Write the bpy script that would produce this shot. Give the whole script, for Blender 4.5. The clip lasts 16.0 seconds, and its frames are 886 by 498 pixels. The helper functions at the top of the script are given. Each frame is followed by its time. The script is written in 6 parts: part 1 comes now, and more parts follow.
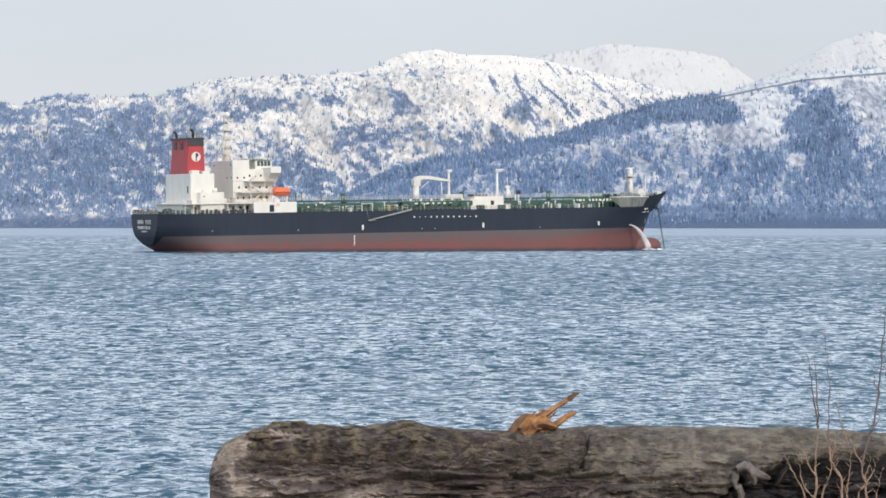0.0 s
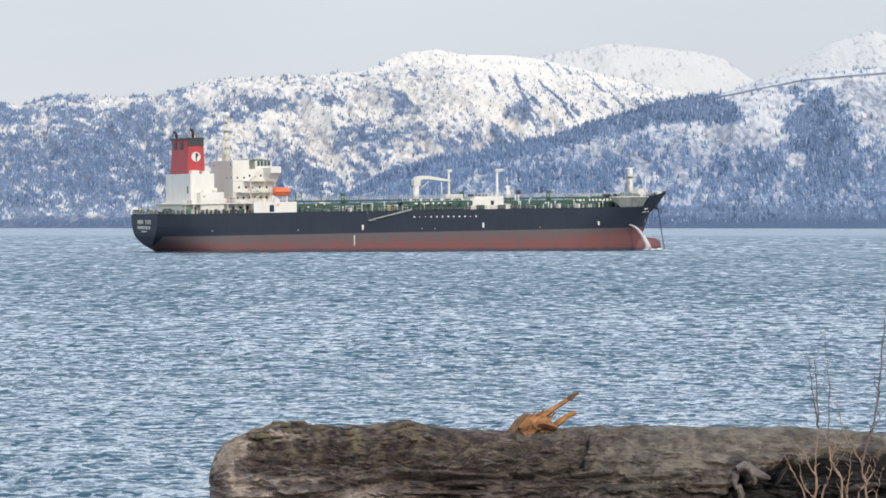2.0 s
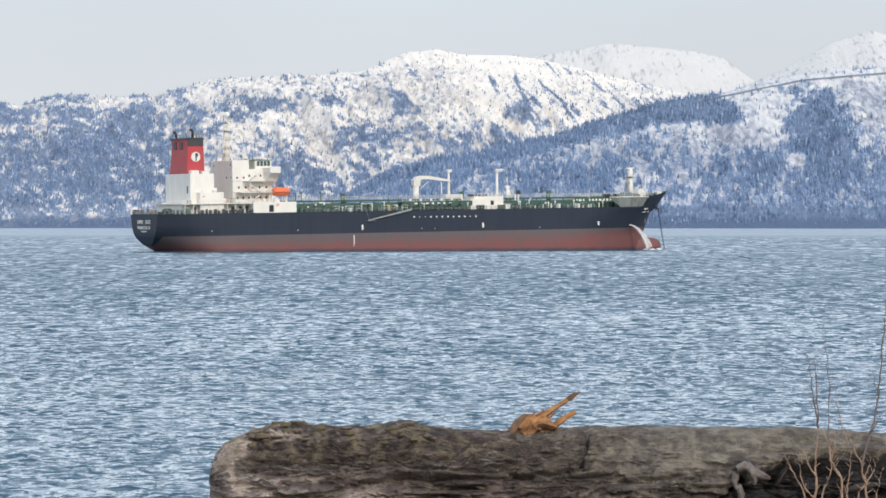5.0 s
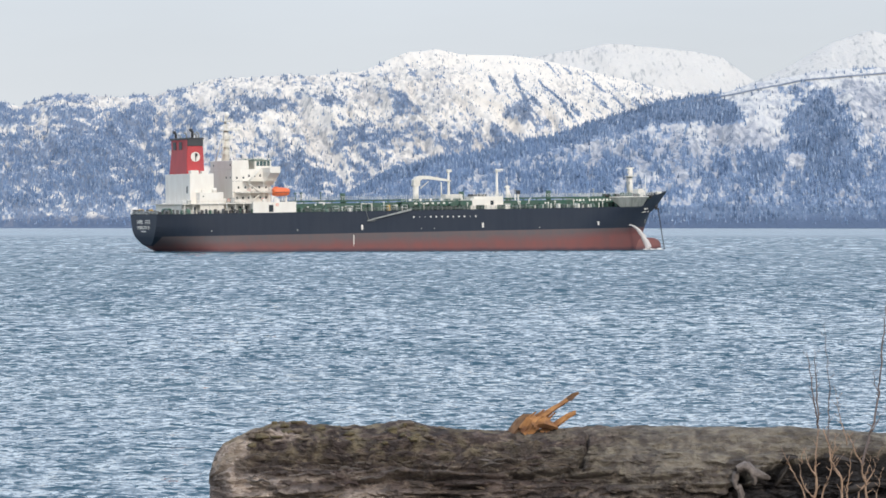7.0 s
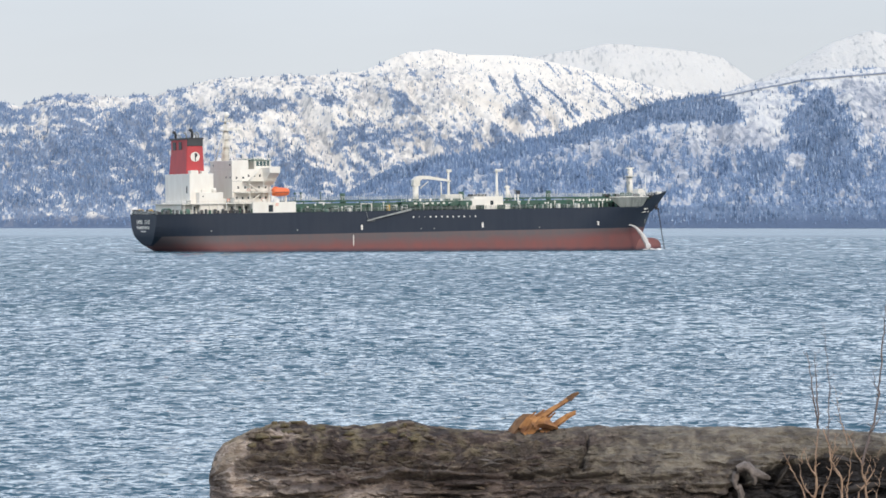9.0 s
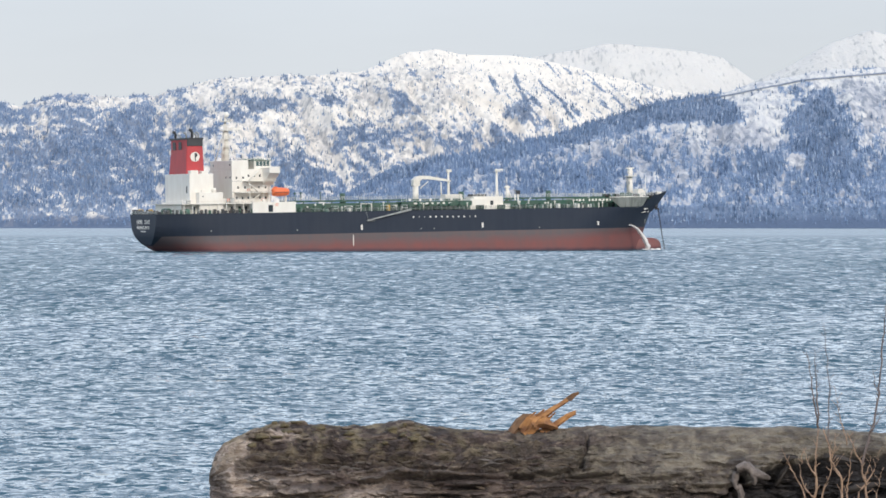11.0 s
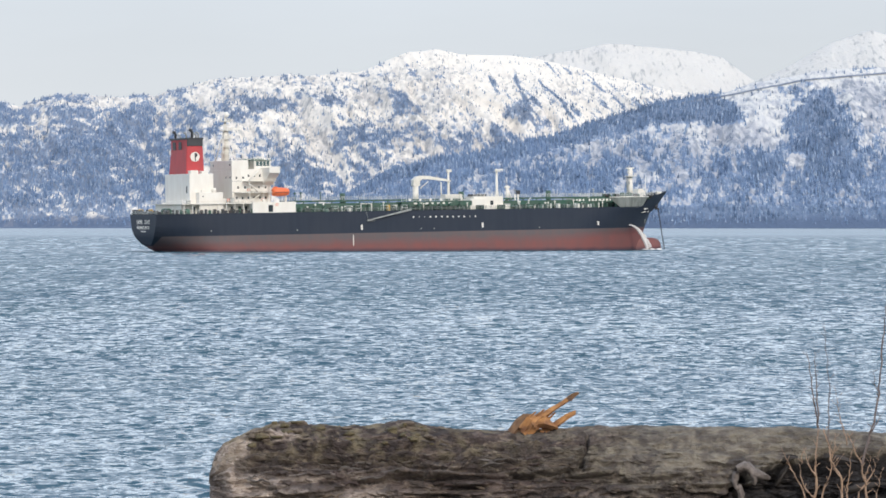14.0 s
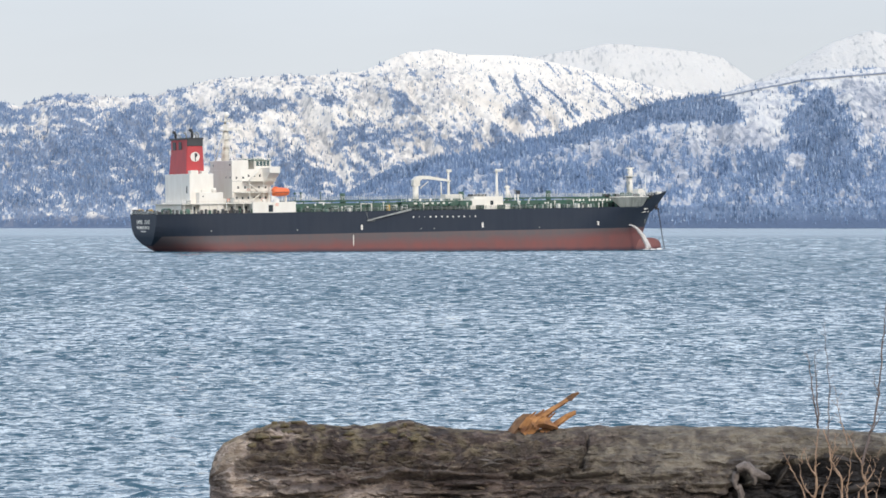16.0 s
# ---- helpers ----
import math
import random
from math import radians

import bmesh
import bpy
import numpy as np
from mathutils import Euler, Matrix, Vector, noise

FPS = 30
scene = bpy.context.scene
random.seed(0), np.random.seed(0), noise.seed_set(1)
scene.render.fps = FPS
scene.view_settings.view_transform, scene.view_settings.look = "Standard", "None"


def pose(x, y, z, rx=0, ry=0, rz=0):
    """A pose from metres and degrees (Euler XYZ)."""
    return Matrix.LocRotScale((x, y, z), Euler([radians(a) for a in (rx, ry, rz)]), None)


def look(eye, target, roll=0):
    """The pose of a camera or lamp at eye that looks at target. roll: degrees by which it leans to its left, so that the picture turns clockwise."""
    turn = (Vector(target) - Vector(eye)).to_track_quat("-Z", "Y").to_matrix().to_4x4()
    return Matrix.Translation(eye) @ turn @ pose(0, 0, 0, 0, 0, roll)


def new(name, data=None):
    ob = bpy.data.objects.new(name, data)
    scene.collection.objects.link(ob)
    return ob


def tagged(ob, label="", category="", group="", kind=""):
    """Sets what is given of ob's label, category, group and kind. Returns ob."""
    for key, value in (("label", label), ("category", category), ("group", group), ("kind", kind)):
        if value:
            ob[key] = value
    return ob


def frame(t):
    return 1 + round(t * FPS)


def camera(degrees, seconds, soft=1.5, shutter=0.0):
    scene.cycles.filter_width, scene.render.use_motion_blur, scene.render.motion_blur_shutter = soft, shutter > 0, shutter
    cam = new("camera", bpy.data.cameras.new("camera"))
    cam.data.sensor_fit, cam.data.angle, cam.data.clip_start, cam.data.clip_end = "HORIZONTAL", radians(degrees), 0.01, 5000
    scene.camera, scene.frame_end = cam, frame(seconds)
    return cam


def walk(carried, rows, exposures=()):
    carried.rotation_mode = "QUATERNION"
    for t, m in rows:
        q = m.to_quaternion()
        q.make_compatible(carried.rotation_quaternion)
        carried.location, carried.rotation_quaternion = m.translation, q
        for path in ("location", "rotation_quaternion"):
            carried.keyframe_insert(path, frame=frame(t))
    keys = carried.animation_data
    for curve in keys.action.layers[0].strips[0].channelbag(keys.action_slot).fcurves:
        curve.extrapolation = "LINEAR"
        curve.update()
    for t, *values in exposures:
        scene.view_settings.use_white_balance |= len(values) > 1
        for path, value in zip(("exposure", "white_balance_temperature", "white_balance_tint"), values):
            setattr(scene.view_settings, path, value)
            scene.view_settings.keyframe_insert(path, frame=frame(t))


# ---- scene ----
cam = camera(16.1, 16.0, soft=1.65)
EYE = pose(0, 0, 9.8, 90 - 0.5375, 0, 0)
walk(cam, [(0, EYE), (16, EYE)], [(0, 0.0), (9, 0.015), (12.5, 0.03), (16, 0.045)])

# ---- sky, sun ----
SUN_TO = Vector((0.34, -0.80, 0.46)).normalized()
world = bpy.data.worlds.new("world")
scene.world = world
world.use_nodes = True
wn, wl = world.node_tree.nodes, world.node_tree.links
wn.clear()
w_out = wn.new("ShaderNodeOutputWorld")
w_bg = wn.new("ShaderNodeBackground")
w_sky = wn.new("ShaderNodeTexSky")
w_sky.sky_type = "NISHITA"
w_sky.sun_disc = False
w_sky.sun_elevation = math.asin(SUN_TO.z)
w_sky.sun_rotation = math.atan2(SUN_TO.x, SUN_TO.y)
w_sky.dust_density = 3.0
w_tc = wn.new("ShaderNodeTexCoord")
w_sep = wn.new("ShaderNodeSeparateXYZ")
wl.new(w_tc.outputs["Generated"], w_sep.inputs[0])
w_ramp = wn.new("ShaderNodeValToRGB")
w_ramp.color_ramp.elements[0].position = 0.0
w_ramp.color_ramp.elements[0].color = (0.792, 0.82, 0.848, 1)
w_ramp.color_ramp.elements[1].position = 0.75
w_ramp.color_ramp.elements[1].color = (0.84, 0.99, 1.22, 1)
w_mid = w_ramp.color_ramp.elements.new(0.07)
w_mid.color = (0.705, 0.758, 0.825, 1)
w_low = w_ramp.color_ramp.elements.new(0.13)
w_low.color = (1.40, 1.60, 1.83, 1)
w_mid2 = w_ramp.color_ramp.elements.new(0.3)
w_mid2.color = (1.17, 1.33, 1.56, 1)
wl.new(w_sep.outputs["Z"], w_ramp.inputs[0])
w_map = wn.new("ShaderNodeMapping")
w_map.inputs["Scale"].default_value = (3.0, 3.0, 14.0)
wl.new(w_tc.outputs["Generated"], w_map.inputs[0])
w_noise = wn.new("ShaderNodeTexNoise")
w_noise.inputs["Scale"].default_value = 1.3
w_noise.inputs["Detail"].default_value = 5
wl.new(w_map.outputs[0], w_noise.inputs["Vector"])
w_mr = wn.new("ShaderNodeMapRange")
w_mr.inputs[1].default_value, w_mr.inputs[2].default_value = 0.3, 0.7
w_mr.inputs[3].default_value, w_mr.inputs[4].default_value = 0.95, 1.06
wl.new(w_noise.outputs["Fac"], w_mr.inputs[0])
w_mul = wn.new("ShaderNodeVectorMath")
w_mul.operation = "SCALE"
wl.new(w_ramp.outputs[0], w_mul.inputs[0])
wl.new(w_mr.outputs[0], w_mul.inputs["Scale"])
w_sc = wn.new("ShaderNodeVectorMath")
w_sc.operation = "SCALE"
w_sc.inputs["Scale"].default_value = 0.1
wl.new(w_sky.outputs[0], w_sc.inputs[0])
w_mix = wn.new("ShaderNodeMix")
w_mix.data_type = "RGBA"
w_mix.inputs["Factor"].default_value = 0.88
wl.new(w_sc.outputs[0], w_mix.inputs["A"])
wl.new(w_mul.outputs[0], w_mix.inputs["B"])
wl.new(w_mix.outputs["Result"], w_bg.inputs[0])
w_bg.inputs[1].default_value = 1.0
wl.new(w_bg.outputs[0], w_out.inputs[0])

sun = new("sun", bpy.data.lights.new("sun", "SUN"))
sun.data.energy, sun.data.angle, sun.data.color = 1.9, radians(10), (1.0, 0.90, 0.76)
sun.matrix_world = look(SUN_TO * 50, (0, 0, 0))
scene.view_settings.exposure = 0.0


# ---- materials ----
def material(name, base, rough=0.6, metal=0.0, other=None, scale=1.0, amount=0.5, fine=0.0, fine_scale=8.0, stretch=(1, 1, 1), detail=6, lo=0.35, hi=0.65):
    """A surface with two scales of variation: patches of a second colour and fine relief."""
    m = bpy.data.materials.new(name)
    m.use_nodes = True
    n, l = m.node_tree.nodes, m.node_tree.links
    b = n["Principled BSDF"]
    b.inputs["Roughness"].default_value, b.inputs["Metallic"].default_value = rough, metal
    tc = n.new("ShaderNodeTexCoord")
    mp = n.new("ShaderNodeMapping")
    mp.inputs["Scale"].default_value = stretch
    l.new(tc.outputs["Object"], mp.inputs[0])
    a = n.new("ShaderNodeTexNoise")
    a.inputs["Scale"].default_value, a.inputs["Detail"].default_value = scale, detail
    l.new(mp.outputs[0], a.inputs["Vector"])
    r = n.new("ShaderNodeMapRange")
    r.inputs[1].default_value, r.inputs[2].default_value, r.inputs[3].default_value, r.inputs[4].default_value = lo, hi, 0, amount
    l.new(a.outputs["Fac"], r.inputs[0])
    mx = n.new("ShaderNodeMix")
    mx.data_type = "RGBA"
    other = other or [c * 0.7 for c in base]
    mx.inputs["A"].default_value, mx.inputs["B"].default_value = (*base, 1), (*other, 1)
    l.new(r.outputs[0], mx.inputs["Factor"])
    l.new(mx.outputs["Result"], b.inputs["Base Color"])
    if fine:
        g = n.new("ShaderNodeTexNoise")
        g.inputs["Scale"].default_value, g.inputs["Detail"].default_value = fine_scale, 6
        l.new(mp.outputs[0], g.inputs["Vector"])
        bp = n.new("ShaderNodeBump")
        bp.inputs["Strength"].default_value, bp.inputs["Distance"].default_value = 1.0, fine
        l.new(g.outputs["Fac"], bp.inputs["Height"])
        l.new(bp.outputs[0], b.inputs["Normal"])
    return m


def node_mix(n, l, fac, a, b):
    mx = n.new("ShaderNodeMix")
    mx.data_type = "RGBA"
    for sock, v in (("Factor", fac), ("A", a), ("B", b)):
        if isinstance(v, (int, float)):
            mx.inputs[sock].default_value = v
        elif isinstance(v, tuple):
            mx.inputs[sock].default_value = (*v, 1)
        else:
            l.new(v, mx.inputs[sock])
    return mx.outputs["Result"]


def node_noise(n, l, vec, scale, detail=5, lo=0.0, hi=1.0, a=0.0, b=1.0, dist=0.0):
    t = n.new("ShaderNodeTexNoise")
    t.inputs["Scale"].default_value, t.inputs["Detail"].default_value, t.inputs["Distortion"].default_value = scale, detail, dist
    l.new(vec, t.inputs["Vector"])
    return node_range(n, l, t.outputs["Fac"], lo, hi, a, b)


def node_range(n, l, v, lo, hi, a=0.0, b=1.0):
    r = n.new("ShaderNodeMapRange")
    r.inputs[1].default_value, r.inputs[2].default_value, r.inputs[3].default_value, r.inputs[4].default_value = lo, hi, a, b
    l.new(v, r.inputs[0])
    return r.outputs[0]


def node_math(n, l, op, a, b):
    t = n.new("ShaderNodeMath")
    t.operation = op
    for i, v in enumerate((a, b)):
        if isinstance(v, (int, float)):
            t.inputs[i].default_value = v
        else:
            l.new(v, t.inputs[i])
    return t.outputs[0]


def start_material(name, stretch=(1, 1, 1)):
    m = bpy.data.materials.new(name)
    m.use_nodes = True
    n, l = m.node_tree.nodes, m.node_tree.links
    tc = n.new("ShaderNodeTexCoord")
    mp = n.new("ShaderNodeMapping")
    mp.inputs["Scale"].default_value = stretch
    l.new(tc.outputs["Object"], mp.inputs[0])
    return m, n, l, n["Principled BSDF"], tc.outputs["Object"], mp.outputs[0]


def bump(n, l, b, height, distance, strength=1.0):
    bp = n.new("ShaderNodeBump")
    bp.inputs["Strength"].default_value, bp.inputs["Distance"].default_value = strength, distance
    l.new(height, bp.inputs["Height"])
    l.new(bp.outputs[0], b.inputs["Normal"])


def hull_material():
    """Black topsides, a grey weathered band and red bottom paint, streaked with rust."""
    m, n, l, b, obj, _ = start_material("hull_paint")
    sep = n.new("ShaderNodeSeparateXYZ")
    l.new(obj, sep.inputs[0])
    mp = n.new("ShaderNodeMapping")
    mp.inputs["Scale"].default_value = (1, 1, 0.08)
    l.new(obj, mp.inputs[0])
    streak = node_noise(n, l, mp.outputs[0], 0.7, 6, 0.35, 0.75)
    wear = node_noise(n, l, obj, 0.12, 6, 0.35, 0.65)
    edge = node_noise(n, l, obj, 0.25, 5, 0.2, 0.8, -0.9, 0.9)
    black = node_mix(n, l, node_math(n, l, "MULTIPLY", streak, 0.30), (0.021, 0.029, 0.046), (0.040, 0.049, 0.067))
    black = node_mix(n, l, node_math(n, l, "MULTIPLY", wear, 0.3), black, (0.040, 0.045, 0.058))
    red = node_mix(n, l, streak, (0.195, 0.080, 0.076), (0.150, 0.084, 0.083))
    red = node_mix(n, l, node_math(n, l, "MULTIPLY", wear, 0.6), red, (0.225, 0.078, 0.070))
    grey = node_mix(n, l, streak, (0.115, 0.10, 0.105), (0.138, 0.10, 0.099))
    # the grey band fades into red, nearer the paint line towards the bow
    fall = node_math(n, l, "SUBTRACT", node_math(n, l, "ADD", sep.outputs["Z"], edge), node_range(n, l, sep.outputs["X"], 136, 174, 0.0, 2.6))
    to_grey = node_range(n, l, fall, 7.9, 10.6)
    low = node_mix(n, l, to_grey, red, grey)
    # dark weed just over the water, which lies deeper towards the bow
    wet = node_math(n, l, "ADD", sep.outputs["Z"], node_math(n, l, "MULTIPLY", sep.outputs["X"], 0.0163))
    slime = node_range(n, l, node_math(n, l, "ADD", wet, node_math(n, l, "MULTIPLY", edge, 0.35)), 7.5, 8.5, 0.8, 0.0)
    low = node_mix(n, l, slime, low, (0.052, 0.040, 0.056))
    line = node_range(n, l, node_math(n, l, "ADD", sep.outputs["Z"], node_range(n, l, sep.outputs["X"], 1.4, 2.6, 3.3, 0.0)), 11.85, 11.95)
    col = node_mix(n, l, line, low, black)
    l.new(col, b.inputs["Base Color"])
    b.inputs["Roughness"].default_value = 0.55
    b.inputs["Specular IOR Level"].default_value = 0.25
    bump(n, l, b, node_noise(n, l, obj, 0.9, 4), 0.03)
    return m


def water_material():
    """Sea water whose small waves tilt the surface at several sizes; the longer crests come farther offshore."""
    m, n, l, b, obj, _ = start_material("sea_water")
    geo = n.new("ShaderNodeNewGeometry")
    sep = n.new("ShaderNodeSeparateXYZ")
    l.new(obj, sep.inputs[0])
    total = geo.outputs["Normal"]
    rows = ((2.2, 0.85, 0.4, 0.6, 3, (20, 30, 130, 220)), (1.1, 0.75, 0.35, 0.7, 5, (20, 30, 200, 330)), (0.95, 0.50, 0.3, 0.75, 5, (120, 200, 300, 450)), (0.62, 0.34, 0.3, 0.85, 5, (240, 350, 480, 700)),
            (0.46, 0.24, 0.3, 0.8, 5, (420, 600, 800, 1200)), (0.30, 0.18, 0.2, 0.7, 4, (750, 1100, 1600, 1900)), (0.30, 1.0, 0.25, 0.3, 3, (20, 30, 200, 420)), (0.06, 0.4, 0.1, 0.2, 3, (100, 300, 1500, 2000)))
    for scale, stretch, tilt_x, tilt_y, detail, fade in rows:
        mp = n.new("ShaderNodeMapping")
        mp.inputs["Scale"].default_value = (1.0, stretch, 1.0)
        mp.inputs["Location"].default_value = (scale * 31, scale * 7, 0)
        l.new(obj, mp.inputs[0])
        t = n.new("ShaderNodeTexNoise")
        t.inputs["Scale"].default_value, t.inputs["Detail"].default_value, t.inputs["Roughness"].default_value = scale, detail, 0.68
        l.new(mp.outputs[0], t.inputs["Vector"])
        c = n.new("ShaderNodeVectorMath")
        c.operation = "SUBTRACT"
        c.inputs[1].default_value = (0.5, 0.5, 0.5)
        l.new(t.outputs["Color"], c.inputs[0])
        k = n.new("ShaderNodeVectorMath")
        k.operation = "MULTIPLY"
        k.inputs[1].default_value = (tilt_x, tilt_y, 0)
        l.new(c.outputs[0], k.inputs[0])
        w = n.new("ShaderNodeVectorMath")
        w.operation = "SCALE"
        l.new(k.outputs[0], w.inputs[0])
        l.new(node_math(n, l, "MULTIPLY", node_range(n, l, sep.outputs["Y"], fade[0], fade[1]), node_range(n, l, sep.outputs["Y"], fade[2], fade[3], 1.0, 0.1)), w.inputs["Scale"])
        a = n.new("ShaderNodeVectorMath")
        a.operation = "ADD"
        l.new(total, a.inputs[0])
        l.new(w.outputs[0], a.inputs[1])
        total = a.outputs[0]
    # the steep fronts of single wavelets, which show as short dark dashes
    for scale, stretch, steep, fade in ((0.45, 1.6, 0.24, (20, 30, 210, 310)), (0.28, 0.85, 0.22, (190, 290, 420, 600)), (0.95, 1.0, 0.44, (20, 30, 170, 260)), (2.3, 0.8, 0.22, (20, 30, 170, 280)), (0.62, 0.48, 0.44, (150, 230, 330, 480)), (1.4, 0.36, 0.26, (160, 240, 360, 520)), (0.46, 0.26, 0.36, (300, 430, 600, 850)), (0.95, 0.20, 0.24, (330, 460, 700, 950)), (0.30, 0.20, 0.30, (550, 800, 1500, 1900))):
        mp = n.new("ShaderNodeMapping")
        mp.inputs["Scale"].default_value = (1.0, stretch, 1.0)
        mp.inputs["Location"].default_value = (scale * 53, scale * 17, 0)
        l.new(obj, mp.inputs[0])
        front = node_noise(n, l, mp.outputs[0], scale, 4, 0.56, 0.64, 0.0, -steep, 0.4)
        tip = n.new("ShaderNodeCombineXYZ")
        l.new(node_math(n, l, "MULTIPLY", front, node_math(n, l, "MULTIPLY", node_range(n, l, sep.outputs["Y"], fade[0], fade[1]), node_range(n, l, sep.outputs["Y"], fade[2], fade[3], 1.0, 0.0))), tip.inputs["Y"])
        a = n.new("ShaderNodeVectorMath")
        a.operation = "ADD"
        l.new(total, a.inputs[0])
        l.new(tip.outputs[0], a.inputs[1])
        total = a.outputs[0]
    # of steep chop only the near faces show at a low angle
    lee = n.new("ShaderNodeVectorMath")
    lee.operation = "ADD"
    tip = n.new("ShaderNodeCombineXYZ")
    # calm water under the far shore
    l.new(node_math(n, l, "ADD", node_range(n, l, sep.outputs["Y"], 100, 520, -0.055, -0.195), node_range(n, l, sep.outputs["Y"], 1750, 2050, 0.0, 0.025)), tip.inputs["Y"])
    l.new(total, lee.inputs[0])
    l.new(tip.outputs[0], lee.inputs[1])
    total = lee.outputs[0]
    nrm = n.new("ShaderNodeVectorMath")
    nrm.operation = "NORMALIZE"
    l.new(total, nrm.inputs[0])
    l.new(nrm.outputs[0], b.inputs["Normal"])
    big = node_noise(n, l, obj, 0.02, 4, 0.3, 0.7)
    l.new(node_mix(n, l, big, (0.019, 0.066, 0.105), (0.025, 0.074, 0.104)), b.inputs["Base Color"])
    b.inputs["Roughness"].default_value = 0.05
    b.inputs["IOR"].default_value = 1.42
    return m


def snow_material(name, snow, shade, brush, floor, gap):
    """Snow with grey brush in soft patches; under the woods a forest floor, with tree shade and blue haze put into its
    colour, and snow showing between the trees as upright flecks.
    """
    m, n, l, b, obj, _ = start_material(name)
    sep = n.new("ShaderNodeSeparateXYZ")
    l.new(obj, sep.inputs[0])

    def field(key):
        a = n.new("ShaderNodeAttribute")
        a.attribute_name = key
        return a.outputs["Fac"]
    up = n.new("ShaderNodeMapping")
    up.inputs["Scale"].default_value = (1.0, 0.22, 0.6)
    l.new(obj, up.inputs[0])
    fall = n.new("ShaderNodeMapping")
    fall.inputs["Rotation"].default_value = (0, radians(-32), radians(20))
    fall.inputs["Scale"].default_value = (1.0, 0.35, 0.30)
    l.new(obj, fall.inputs[0])
    c = node_mix(n, l, node_noise(n, l, obj, 0.05, 5, 0.35, 0.65), snow, shade)
    # brush and scree, in soft patches and in streaks down the fall line
    soft = node_math(n, l, "ADD", node_math(n, l, "MULTIPLY", field("brush"), 0.55), node_noise(n, l, up.outputs[0], 0.17, 6, 0.0, 1.0, -0.75, 0.75))
    c = node_mix(n, l, node_range(n, l, soft, 0.16, 0.46, 0.0, 0.85), c, brush)
    streak = node_math(n, l, "ADD", node_math(n, l, "MULTIPLY", field("brush"), 0.2), node_noise(n, l, fall.outputs[0], 0.16, 6, 0.0, 1.0, 0.0, 1.0))
    c = node_mix(n, l, node_range(n, l, streak, 0.63, 0.75, 0.0, 0.8), c, tuple(v * 0.55 + 0.02 * k for k, v in enumerate(brush)))
    # the forest floor
    fleck = node_noise(n, l, up.outputs[0], 0.42, 4, 0.0, 1.0, -0.5, 0.5)
    coarse = node_noise(n, l, up.outputs[0], 0.11, 5, 0.0, 1.0, -0.5, 0.5)
    f = node_math(n, l, "ADD", field("woods"), node_math(n, l, "ADD", node_math(n, l, "MULTIPLY", fleck, 1.3), node_math(n, l, "MULTIPLY", coarse, 0.9)))
    ground = node_mix(n, l, node_noise(n, l, up.outputs[0], 0.6, 4, 0.35, 0.65, 0.0, 1.0), floor, tuple(v * 0.75 for v in floor))
    ground = node_mix(n, l, node_noise(n, l, up.outputs[0], 0.33, 4, 0.51, 0.62, 0.0, 0.9), ground, gap)
    # close conifers leave little snow between them
    ground = node_mix(n, l, node_range(n, l, field("woods"), 0.68, 0.92, 0.0, 0.8), ground, tuple(v * 0.62 for v in floor))
    c = node_mix(n, l, node_range(n, l, f, 0.34, 0.58, 0.0, 0.92), c, ground)
    # bare dark foreshore
    low = node_math(n, l, "ADD", sep.outputs["Z"], node_noise(n, l, obj, 0.05, 4, 0.2, 0.8, -6, 6))
    c = node_mix(n, l, node_range(n, l, low, 9, 17, 0.9, 0.0), c, (0.072, 0.108, 0.185))
    l.new(c, b.inputs["Base Color"])
    b.inputs["Roughness"].default_value = 0.85
    bump(n, l, b, node_noise(n, l, obj, 0.16, 7), 2.5)
    return m


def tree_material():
    """Spruces, each with its own tone, some powdered with snow; blue distance haze is put into the colours."""
    m, n, l, b, obj, _ = start_material("hazed_spruce")
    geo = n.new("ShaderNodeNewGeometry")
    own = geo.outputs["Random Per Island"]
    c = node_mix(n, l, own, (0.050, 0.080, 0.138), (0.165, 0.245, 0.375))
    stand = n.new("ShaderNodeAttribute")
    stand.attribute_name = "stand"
    # blue haze is mixed into the low stands' colour, less into lone trees high up
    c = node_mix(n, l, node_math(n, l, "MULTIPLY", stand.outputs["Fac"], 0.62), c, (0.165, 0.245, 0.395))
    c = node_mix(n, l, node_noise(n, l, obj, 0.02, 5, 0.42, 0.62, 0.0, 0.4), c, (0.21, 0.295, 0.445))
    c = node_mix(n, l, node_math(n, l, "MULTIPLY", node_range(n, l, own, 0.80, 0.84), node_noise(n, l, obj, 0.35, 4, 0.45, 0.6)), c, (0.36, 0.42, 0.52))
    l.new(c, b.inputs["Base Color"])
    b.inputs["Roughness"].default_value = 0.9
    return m


